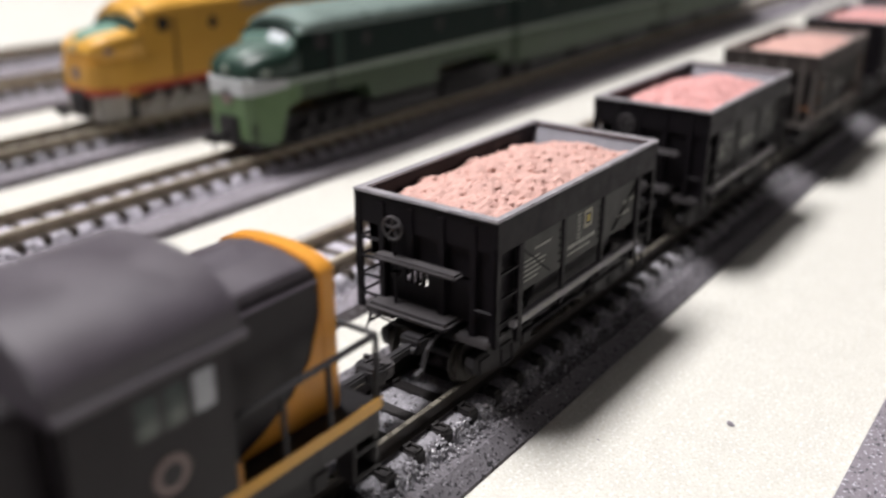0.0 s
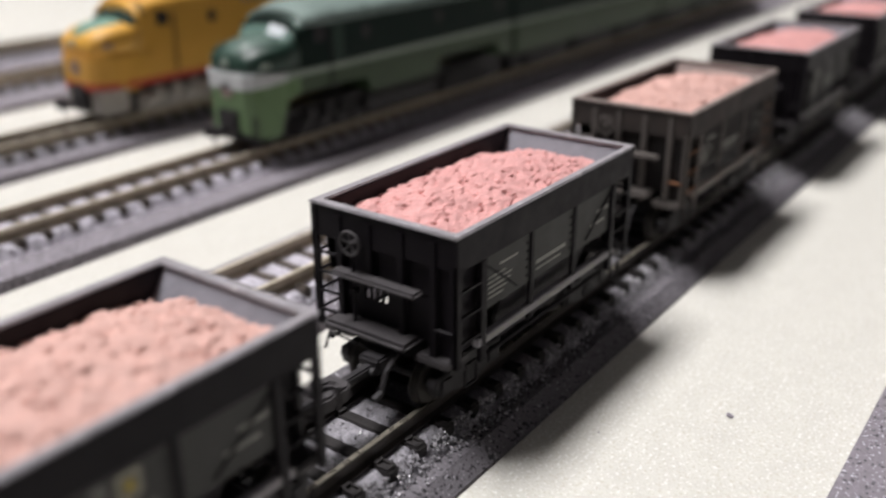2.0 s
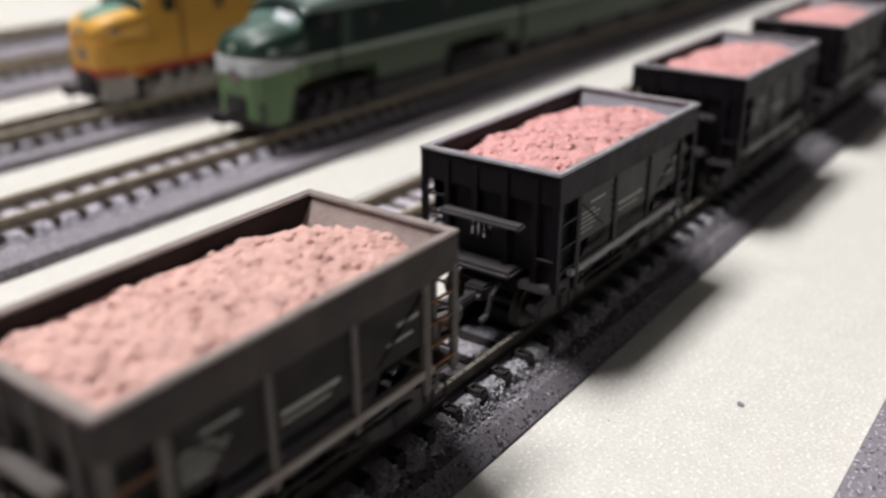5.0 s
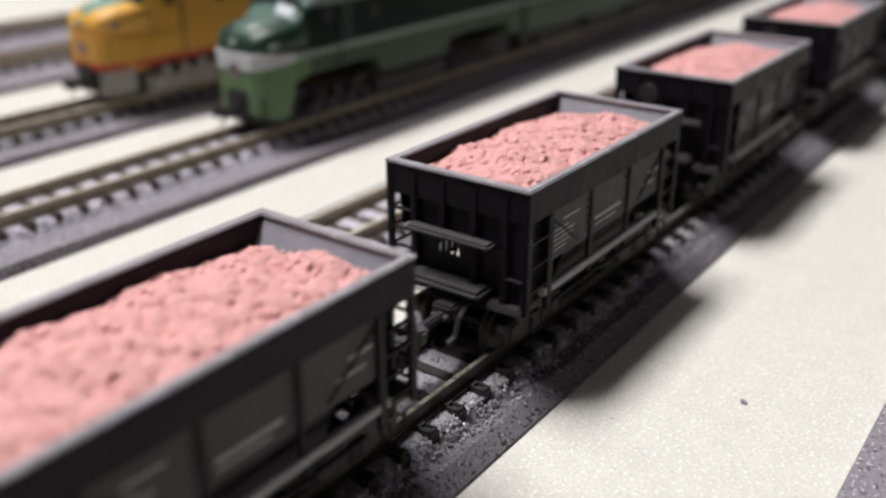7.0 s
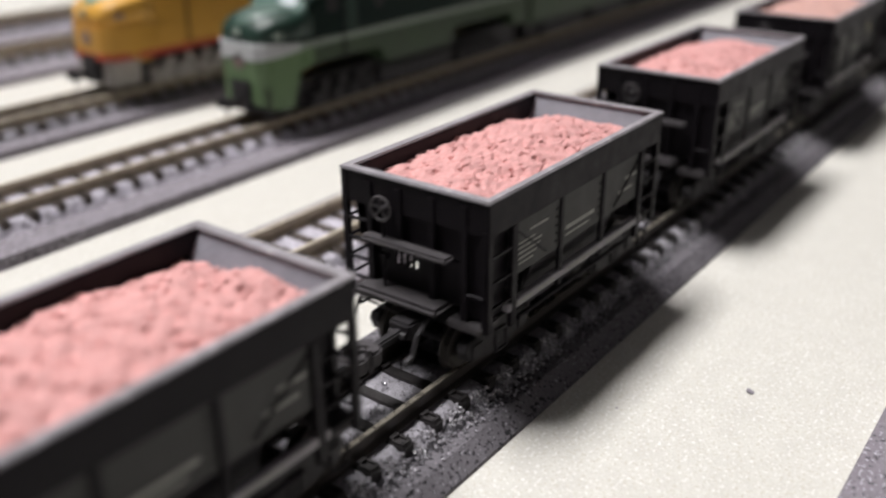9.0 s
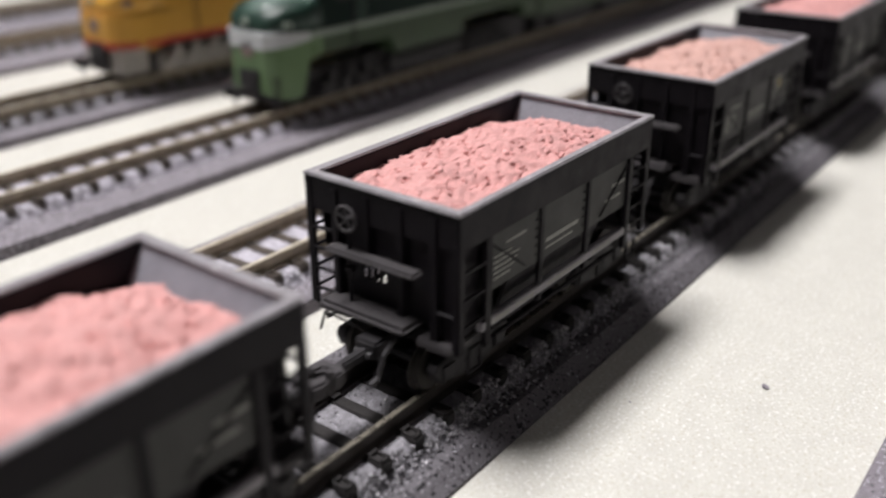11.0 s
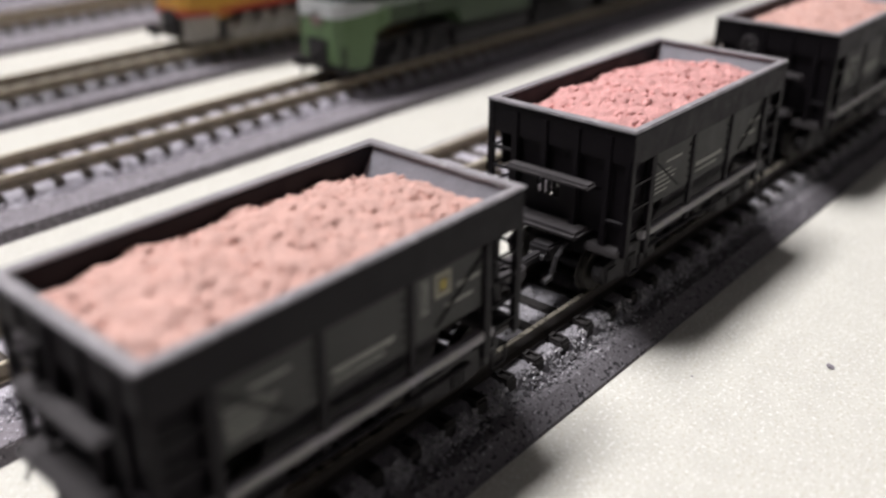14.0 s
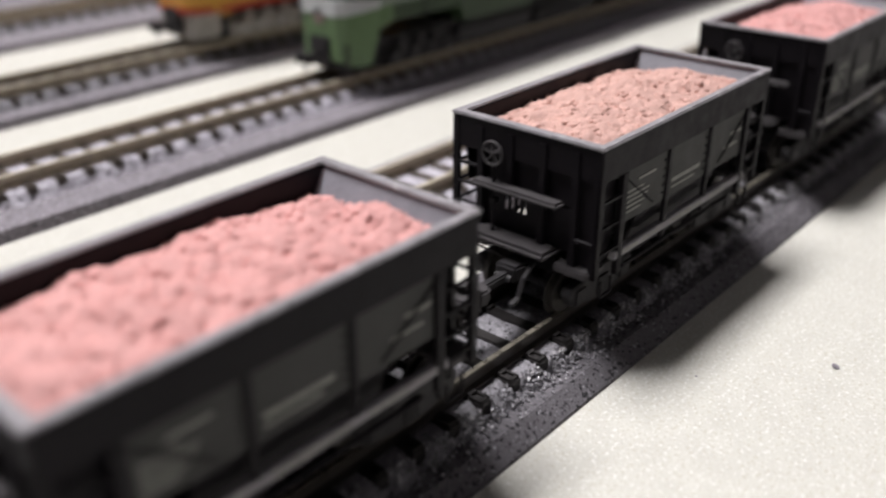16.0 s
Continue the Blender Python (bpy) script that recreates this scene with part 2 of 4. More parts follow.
def prism(outline, axis, lo, hi, bevel=0.0, bm=None):
    """An outline of (u, v) in millimetres drawn out along axis 'x', 'y' or 'z' from lo to hi."""
    b = bmesh.new()
    put = {"x": lambda u, v, w: (w, u, v), "y": lambda u, v, w: (u, w, v), "z": lambda u, v, w: (u, v, w)}[axis]
    rings = [[b.verts.new(Vector(put(u, v, w)) * MM) for u, v in outline] for w in (lo, hi)]
    n = len(outline)
    for i in range(n):
        b.faces.new((rings[0][i], rings[0][(i + 1) % n], rings[1][(i + 1) % n], rings[1][i]))
    b.faces.new(rings[0][::-1])
    b.faces.new(rings[1])
    bmesh.ops.recalc_face_normals(b, faces=b.faces)
    if bevel:
        bmesh.ops.bevel(b, geom=b.edges[:], offset=bevel * MM, segments=2, affect="EDGES", clamp_overlap=True)
    return into(bm, b)


def ring(centre, axis, r, tube, bm=None, n=20, m=6):
    """A torus in millimetres."""
    b = bmesh.new()
    rows = []
    for i in range(n):
        a = 2 * math.pi * i / n
        row = []
        for j in range(m):
            c = 2 * math.pi * j / m
            u, v, w = (r + tube * math.cos(c)) * math.cos(a), (r + tube * math.cos(c)) * math.sin(a), tube * math.sin(c)
            p = {"x": (w, u, v), "y": (u, w, v), "z": (u, v, w)}[axis]
            row.append(b.verts.new((Vector(p) + Vector(centre)) * MM))
        rows.append(row)
    for i in range(n):
        for j in range(m):
            b.faces.new((rows[i][j], rows[(i + 1) % n][j], rows[(i + 1) % n][(j + 1) % m], rows[i][(j + 1) % m]))
    return into(bm, b)


def loft(sections, bm=None):
    """Skin over closed sections, each a list of equally many (x, y, z) in millimetres, with both ends closed."""
    b = bmesh.new()
    rows = [[b.verts.new(Vector(p) * MM) for p in s] for s in sections]
    n = len(rows[0])
    for r0, r1 in zip(rows, rows[1:]):
        for i in range(n):
            b.faces.new((r0[i], r0[(i + 1) % n], r1[(i + 1) % n], r1[i]))
    b.faces.new(rows[0][::-1])
    b.faces.new(rows[-1])
    return into(bm, b)


def grains(name, spots, material, seed, size, soft=False):
    """Angular grains at spots (N x 3, metres), each an uneven octahedron of about size metres; one mesh."""
    rng = np.random.default_rng(seed)
    n = len(spots)
    base = np.array([(1, 0, 0), (-1, 0, 0), (0, 1, 0), (0, -1, 0), (0, 0, 1), (0, 0, -1)], float)
    faces = np.array([(0, 2, 4), (2, 1, 4), (1, 3, 4), (3, 0, 4), (2, 0, 5), (1, 2, 5), (3, 1, 5), (0, 3, 5)])
    q = rng.normal(size=(n, 3, 3))
    e1 = q[:, 0] / np.linalg.norm(q[:, 0], axis=1, keepdims=True)
    e2 = np.cross(e1, q[:, 1])
    e2 /= np.linalg.norm(e2, axis=1, keepdims=True)
    e3 = np.cross(e1, e2)
    rot = np.stack([e1, e2, e3], 2)
    stretch = rng.uniform(0.55, 1.25, (n, 6, 1)) * size * rng.uniform(0.6, 1.3, (n, 1, 1)) * 0.6
    verts = np.einsum("nij,nkj->nki", rot, base[None] * stretch) + spots[:, None]
    tris = faces[None] + 6 * np.arange(n)[:, None, None]
    me = bpy.data.meshes.new(name)
    me.from_pydata(verts.reshape(-1, 3).tolist(), [], tris.reshape(-1, 3).tolist())
    me.materials.append(material)
    if soft:
        me.polygons.foreach_set("use_smooth", np.ones(len(me.polygons), bool))
    return me


def thing(name, m, label, category, group=""):
    e = new(name)
    e.empty_display_size = 0.01
    e.matrix_basis = m
    return tagged(e, label, category, group)


# ---- the room ----
def structure(name, bm, material, label, parent=None):
    ob = new(name, mesh_of(bm, name, material))
    ob.parent = parent
    return tagged(ob, label, name.split("_")[0], kind="structure")


X0, X1, Y0, Y1 = -1300, 1700, -700, 1000
structure("floor", box(-3000, 3400, -2600, 2900, -1000, -960), M_FLOOR, "plain grey vinyl floor of the club room")
structure("ceiling", box(-3000, 3400, -2600, 2900, CEILING * 1000, CEILING * 1000 + 60), M_WALL, "plain white flat ceiling of the room")
structure("wall_north", box(-3000, 3400, 2900, 3000, -1000, 1610), M_WALL, "plain pale painted wall of the room")
structure("wall_south", box(-3000, 3400, -2700, -2600, -1000, 1610), M_WALL, "plain pale painted wall of the room")
structure("wall_east", box(3400, 3500, -2700, 3000, -1000, 1610), M_WALL, "plain pale painted wall of the room")
structure("wall_west", box(-3100, -3000, -2700, 3000, -1000, 1610), M_WALL, "plain pale painted wall of the room")

table = thing("layout_table", pose(0, 0, -0.96), "cream painted plywood layout table under the tracks", "table")
part("tabletop", box(X0, X1, Y0, Y1, 942, 960, 1.0), M_TABLE, table, "cream painted board with a fine mottled grain")
for lx in (X0 + 60, X1 - 60):
    for ly in (Y0 + 60, Y1 - 60):
        part("leg", box(lx - 35, lx + 35, ly - 35, ly + 35, 0, 942, 2.0), M_WALL, table)


def ceiling_light(x, y):
    t = thing("ceiling_light", pose(x, y, CEILING - 0.05), "white oblong ceiling light with a pale diffuser", "ceiling light")
    part("frame", box(-460, 460, -190, 190, 12, 50, 4), M_WALL, t)
    part("diffuser", box(-440, 440, -170, 170, 0, 14, 3), M_TUBE, t, "glowing white diffuser")
    lamp = bpy.data.lights.new("tube_light", "AREA")
    lamp.shape, lamp.size, lamp.size_y, lamp.energy, lamp.color = "RECTANGLE", 0.86, 0.32, LAMP_POWER, (1.0, 0.975, 0.985)
    o = new("tube_light", lamp)
    o.matrix_basis = pose(x, y, CEILING - 0.058)
    return t


ceiling_light(-0.18, 0.495)

# ---- tracks ----
RAIL_TOP, TIE_TOP, BED_TOP = 5.8, 3.8, 1.9
TIE_STEP = 5.0


def tie_mesh(material):
    bm = box(-0.8, 0.8, -7.7, 7.7, BED_TOP, TIE_TOP, 0.12)
    for s in (-1, 1):
        for d in (-0.95, 0.95):
            box(-0.6, 0.6, s * 4.75 + d - 0.22, s * 4.75 + d + 0.22, TIE_TOP - 0.1, TIE_TOP + 0.4, bm=bm)
        for d in (-0.55, 0.55):
            box(d - 0.16, d + 0.16, *sorted((s * 5.9, s * 7.4)), TIE_TOP - 0.1, TIE_TOP + 0.28, bm=bm)
        box(-0.6, 0.6, *sorted((s * 7.1, s * 7.45)), TIE_TOP - 0.1, TIE_TOP + 0.28, bm=bm)
    return mesh_of(bm, "tie", material)


def rail_profile(y):
    return [(y - 0.7, TIE_TOP), (y + 0.7, TIE_TOP), (y + 0.7, TIE_TOP + 0.25), (y + 0.20, TIE_TOP + 0.55), (y + 0.20, RAIL_TOP - 0.55),
            (y + 0.37, RAIL_TOP - 0.4), (y + 0.37, RAIL_TOP - 0.1), (y + 0.30, RAIL_TOP - 0.06), (y - 0.30, RAIL_TOP - 0.06),
            (y - 0.37, RAIL_TOP - 0.1), (y - 0.37, RAIL_TOP - 0.4), (y - 0.20, RAIL_TOP - 0.55), (y - 0.20, TIE_TOP + 0.55), (y - 0.7, TIE_TOP + 0.25)]


def strip(label, y, bm, material=M_BED):
    o = new("roadbed", mesh_of(bm, "roadbed", material))
    o.matrix_basis = pose(0, y * MM, 0)
    return tagged(o, label, "roadbed", kind="structure")


def track(y, lo, hi, label, tie, edge_r, edge_l, shift, seed, count):
    """A straight track along x at y (millimetres) with ties from lo to hi as parts of their own, and its underlay and ballast."""
    slope = 2.2 if y == 0 else 0.5
    # the track at y = 0 gets darker underlay, ballast and rails
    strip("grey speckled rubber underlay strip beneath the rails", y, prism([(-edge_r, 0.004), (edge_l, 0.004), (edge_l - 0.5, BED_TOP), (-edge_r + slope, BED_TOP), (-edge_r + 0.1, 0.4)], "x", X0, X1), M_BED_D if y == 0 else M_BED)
    rng = np.random.default_rng(seed)
    x = rng.uniform(lo - 60, hi + 60, count)
    v = rng.normal(0, 1, count)
    yy = np.where(rng.random(count) < 0.5, rng.uniform(-8, 8, count), np.sign(v) * (7.2 + np.abs(v) * 1.15))
    ph = np.abs(((x - shift) / TIE_STEP + 0.5) % 1 - 0.5) * TIE_STEP
    keep = (ph > 0.95) | (np.abs(yy) > 8.2)
    keep &= (np.abs(np.abs(yy) - 4.75) > 0.7)
    x, yy = x[keep], yy[keep]
    z = BED_TOP + rng.uniform(-0.05, 0.2, len(x)) + 0.6 * np.clip(1 - np.maximum(np.abs(yy) - 7.2, 0) / 2.2, 0, 1)
    nx, ny = int((hi - lo + 120) / 0.7), 30
    gx, gy = np.meshgrid(np.linspace(lo - 60, hi + 60, nx), np.linspace(-10.5, 10.5, ny), indexing="ij")
    wide = 8.5 + 0.35 * np.cos(2 * np.pi * ((gx - shift) / TIE_STEP + 0.5)) + rng.normal(0, 0.25, gx.shape)
    gz = BED_TOP + 1.6 * np.clip((wide - np.abs(gy)) / 1.8, -0.4, 1) + rng.normal(0, 0.07, gx.shape)
    idx = np.arange(nx * ny).reshape(nx, ny)
    quads = np.stack([idx[:-1, :-1], idx[1:, :-1], idx[1:, 1:], idx[:-1, 1:]], -1).reshape(-1, 4)
    me = bpy.data.meshes.new("ballast_bed")
    me.from_pydata((np.stack([gx, gy, gz], -1).reshape(-1, 3) * MM).tolist(), [], quads.tolist())
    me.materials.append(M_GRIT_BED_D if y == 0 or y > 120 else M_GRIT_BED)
    o = new("ballast_bed", me)
    o.matrix_basis = pose(0, y * MM, 0)
    tagged(o, "pale grey packed ballast under the ties", "ballast", kind="stuff")
    z = z + 0.9 * np.clip((9.0 - np.abs(yy)) / 1.4, 0, 1)
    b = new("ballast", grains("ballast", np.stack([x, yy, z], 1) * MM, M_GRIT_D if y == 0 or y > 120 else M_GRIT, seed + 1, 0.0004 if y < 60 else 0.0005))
    b.matrix_basis = pose(0, y * MM, 0)
    tagged(b, "pale grey crushed ballast between the ties", "ballast", kind="stuff")
    tr = thing("track", pose(0, y * MM, 0), label, "track", "parallel yard tracks")
    for s in (-1, 1):
        r = part("rail", prism(rail_profile(4.75 * s), "x", X0, X1), M_RAIL_D if tie is M_TIE and y == 0 else M_RAIL, tr, "brownish tarnished rail with a bright worn head")
        part("rail_head", box(X0, X1, 4.75 * s - 0.3, 4.75 * s + 0.3, RAIL_TOP - 0.06, RAIL_TOP, 0.02), M_HEAD_D if y == 0 else M_HEAD, r)
    me = tie_mesh(tie)
    k0, k1 = math.ceil((lo - shift) / TIE_STEP), math.floor((hi - shift) / TIE_STEP)
    for k in range(k0, k1 + 1):
        o = new("tie", me)
        o.parent = tr
        o.location = ((shift + k * TIE_STEP) * MM, 0, 0)
    rest = bmesh.new()
    for k in list(range(math.ceil((X0 + 5) / TIE_STEP), k0)) + list(range(k1 + 1, math.floor((X1 - 5) / TIE_STEP))):
        c = shift + k * TIE_STEP
        vs = [rest.verts.new((Vector((c + a, w, h))) * MM) for h in (BED_TOP, TIE_TOP) for a, w in ((-0.85, -8.0), (0.85, -8.0), (0.85, 8.0), (-0.85, 8.0))]
        for f in ((4, 5, 6, 7), (0, 1, 5, 4), (1, 2, 6, 5), (2, 3, 7, 6), (3, 0, 4, 7)):
            rest.faces.new([vs[i] for i in f])
    o = part("far_ties", rest, tie, tr)
    o["kind"] = "stuff"
    return tr


track(0.0, -140, 420, "straight track with black plastic ties that carries the ore train", M_TIE, 12.75, 13.4, -1.0, 11, 52000)
track(37.6, -80, 380, "empty straight track with brown ties and bright rails", M_TIE_B, 13.4, 13.6, 0.5, 21, 36000)
track(89.4, -60, 440, "straight track with brown ties under the green passenger engine", M_TIE_B, 16.3, 14.0, 1.5, 31, 20000)
track(137.0, -40, 460, "straight track with brown ties under the yellow engine", M_TIE_B, 13.7, 14.0, 2.0, 41, 11000)
track(203.0, 0, 420, "empty straight track with brown ties", M_TIE_B, 21.0, 24.8, 2.6, 51, 9000)
track(252.0, 20, 420, "empty straight track with brown ties beside the far board", M_TIE_B, 24.0, 22.0, 1.2, 61, 7000)
strip("grey speckled rubber underlay strip with no rails in view", -61.5, prism([(-17.6, 0.004), (17.6, 0.004), (17.1, BED_TOP), (-17.1, BED_TOP)], "x", X0, X1))

# ---- rolling stock ----
R0 = RAIL_TOP
L, HALF, TOP, PITCH = 40.4, 9.55, 26.65, 60.15
FAR = 0.95  # the bin is a little wider on the side of the hand brake ladder
WHEEL_R = 2.6


def up(z):
    return z - 5.5


def wheelset(parent, x, material=M_STEEL):
    b = rod((0, -4.9, 0), (0, 4.9, 0), 0.5, 8)
    ws = part("wheelset", b, M_DARK, parent)
    for s in (-1, 1):
        w = rod((0, s * 4.2, 0), (0, s * 4.95, 0), WHEEL_R, 20)
        rod((0, s * 4.0, 0), (0, s * 4.2, 0), WHEEL_R + 0.4, 20, bm=w)
        part("wheel", w, material, ws)
    ws.location = (x * MM, 0, WHEEL_R * MM)
    return ws


def truck(parent, x, material, gap=4.6):
    t = part("truck", box(-1.2, 1.2, -5.5, 5.5, 1.9, 4.4, 0.3), material, parent)
    for s in (-1, 1):
        y0, y1 = (5.5, 6.9) if s > 0 else (-6.9, -5.5)
        b = prism([(-6.6, 3.2), (-6.2, 4.0), (-2.4, 4.2), (-1.7, 4.9), (1.7, 4.9), (2.4, 4.2), (6.2, 4.0), (6.6, 3.2), (6.0, 1.7), (4.0, 1.5),
                   (2.0, 0.9), (-2.0, 0.9), (-4.0, 1.5), (-6.0, 1.7)], "y", y0, y1, 0.15)
        for c in (-gap, gap):
            box(c - 1.1, c + 1.1, y0 - 0.3, y1 + 0.3, 1.6, 3.7, 0.2, bm=b)
        for c in (-0.7, 0, 0.7):
            rod((c, s * 6.95, 1.3), (c, s * 6.95, 3.6), 0.33, 8, bm=b)
        part("sideframe", b, material, t)
    t.location = (x * MM, 0, 0)
    for c in (-gap, gap):
        wheelset(t, c)
    return t


def coupler(parent, x, out, material, tip=None):
    """out: -1 towards -x, 1 towards +x."""
    b = box(min(x, x + out * 3.2), max(x, x + out * 3.2), -1.5, 1.5, up(9.6), up(11.6), 0.3)
    box(min(x + out * 2, x + out * 8), max(x + out * 2, x + out * 8), -0.55, 0.55, up(9.7), up(10.8), 0.2, bm=b)
    rod((x + out * 3.4, -1.1, up(10.2)), (x + out * 3.4, 1.1, up(10.2)), 0.4, 8, bm=b)
    c = part("coupler", b, material, parent)
    k = prism([(7.4, -1.5), (9.2, -1.9), (10.2, -1.2), (10.0, -0.5), (8.9, -0.3), (8.8, 0.7), (9.8, 1.0), (9.7, 1.7), (8.2, 1.9), (7.3, 1.0)],
              "z", up(9.3), up(11.2), 0.3)
    rod((9.4, 1.2, up(8.9)), (9.4, 1.2, up(11.6)), 0.35, 8, bm=k)
    rod((8.0, -0.9, up(7.2)), (8.0, -0.9, up(9.6)), 0.22, 6, bm=k)
    bmesh.ops.transform(k, matrix=Matrix.Diagonal((out, out, 1, 1)), verts=k.verts)
    bmesh.ops.translate(k, vec=(x * MM, 0, 0), verts=k.verts)
    part("knuckle", k, tip or material, c)
    return c


def load_mesh(name, material, seed):
    rng = np.random.default_rng(seed)
    n = 1500
    x, y = rng.uniform(1.6, L - 1.6, n), rng.uniform(-HALF + 1.2, HALF + FAR - 1.2, n)
    return grains(name, np.stack([x, y, heap(x, y, seed) + rng.uniform(-0.30, 0.03, n)], 1) * MM, material, seed, 0.0008, True)


def pebbles(gx, gy, seed):
    """Relief of closely packed rounded stones, in millimetres, over the grid gx, gy."""
    rng = np.random.default_rng(seed + 100)
    top = np.zeros(gx.shape)
    n = 1500
    for px, py, a, r, k, h in zip(rng.uniform(0, L, n), rng.uniform(-HALF, HALF + FAR, n), rng.uniform(0, math.pi, n), rng.uniform(0.45, 0.9, n),
                                  rng.uniform(1.2, 2.0, n), rng.uniform(0.25, 0.58, n)):
        i0, i1 = np.searchsorted(gx[:, 0], (px - 1.1, px + 1.1))
        dx, dy = gx[i0:i1] - px, gy[i0:i1] - py
        u, v = (dx * math.cos(a) + dy * math.sin(a)) / r, (dy * math.cos(a) - dx * math.sin(a)) / r * k
        top[i0:i1] = np.maximum(top[i0:i1], h * np.sqrt(np.clip(1 - u * u - v * v, 0, 1)))
    return top - 0.2


def heap(x, y, seed):
    u, v = (x - L * 0.45) / (L * 0.5), y / HALF
    h = 26.2 - 0.8 * np.abs(u) ** 3 - 1.2 * v ** 2 - 0.75 * np.clip(v, 0, 1) - 0.3 * np.clip((5 - x) / 4, 0, 1) - (1.6 if seed == 3 else 0.75) * np.clip((x - 31) / 8, 0, 1)
    h = h + 0.35 * np.sin(x * 0.55 + seed) * np.cos(y * 0.6 + 2 * seed) + 0.2 * np.sin(x * 1.3 + 3 * seed + y)
    return up(h)


def ore_load(parent, seed, material):
    bm = bmesh.new()
    nx, ny = 150, 72
    gx, gy = np.meshgrid(np.linspace(1.3, L - 1.3, nx + 1), np.linspace(-HALF + 0.95, HALF + FAR - 0.95, ny + 1), indexing="ij")
    gz = heap(gx, gy, seed) + pebbles(gx, gy, seed)
    g = [[bm.verts.new((gx[i, j] * MM, gy[i, j] * MM, gz[i, j] * MM)) for j in range(ny + 1)] for i in range(nx + 1)]
    for i in range(nx):
        for j in range(ny):
            bm.faces.new((g[i][j], g[i + 1][j], g[i + 1][j + 1], g[i][j + 1]))
    edge = [g[i][0] for i in range(nx + 1)] + [g[nx][j] for j in range(1, ny + 1)] + [g[i][ny] for i in range(nx - 1, -1, -1)] + [g[0][j] for j in range(ny - 1, 0, -1)]
    low = [bm.verts.new((v.co.x, v.co.y, 17.3 * MM)) for v in edge]
    for i in range(len(edge)):
        k = (i + 1) % len(edge)
        bm.faces.new((edge[i], low[i], low[k], edge[k]))
    bm.faces.new(low)
    ob = part("ore_load", bm, material, parent, "heaped load of pink crushed stone", True)
    st = new("crushed_stone", load_mesh("crushed_stone", material, seed))
    st.parent = ob
    st["kind"] = "stuff"
    return ob


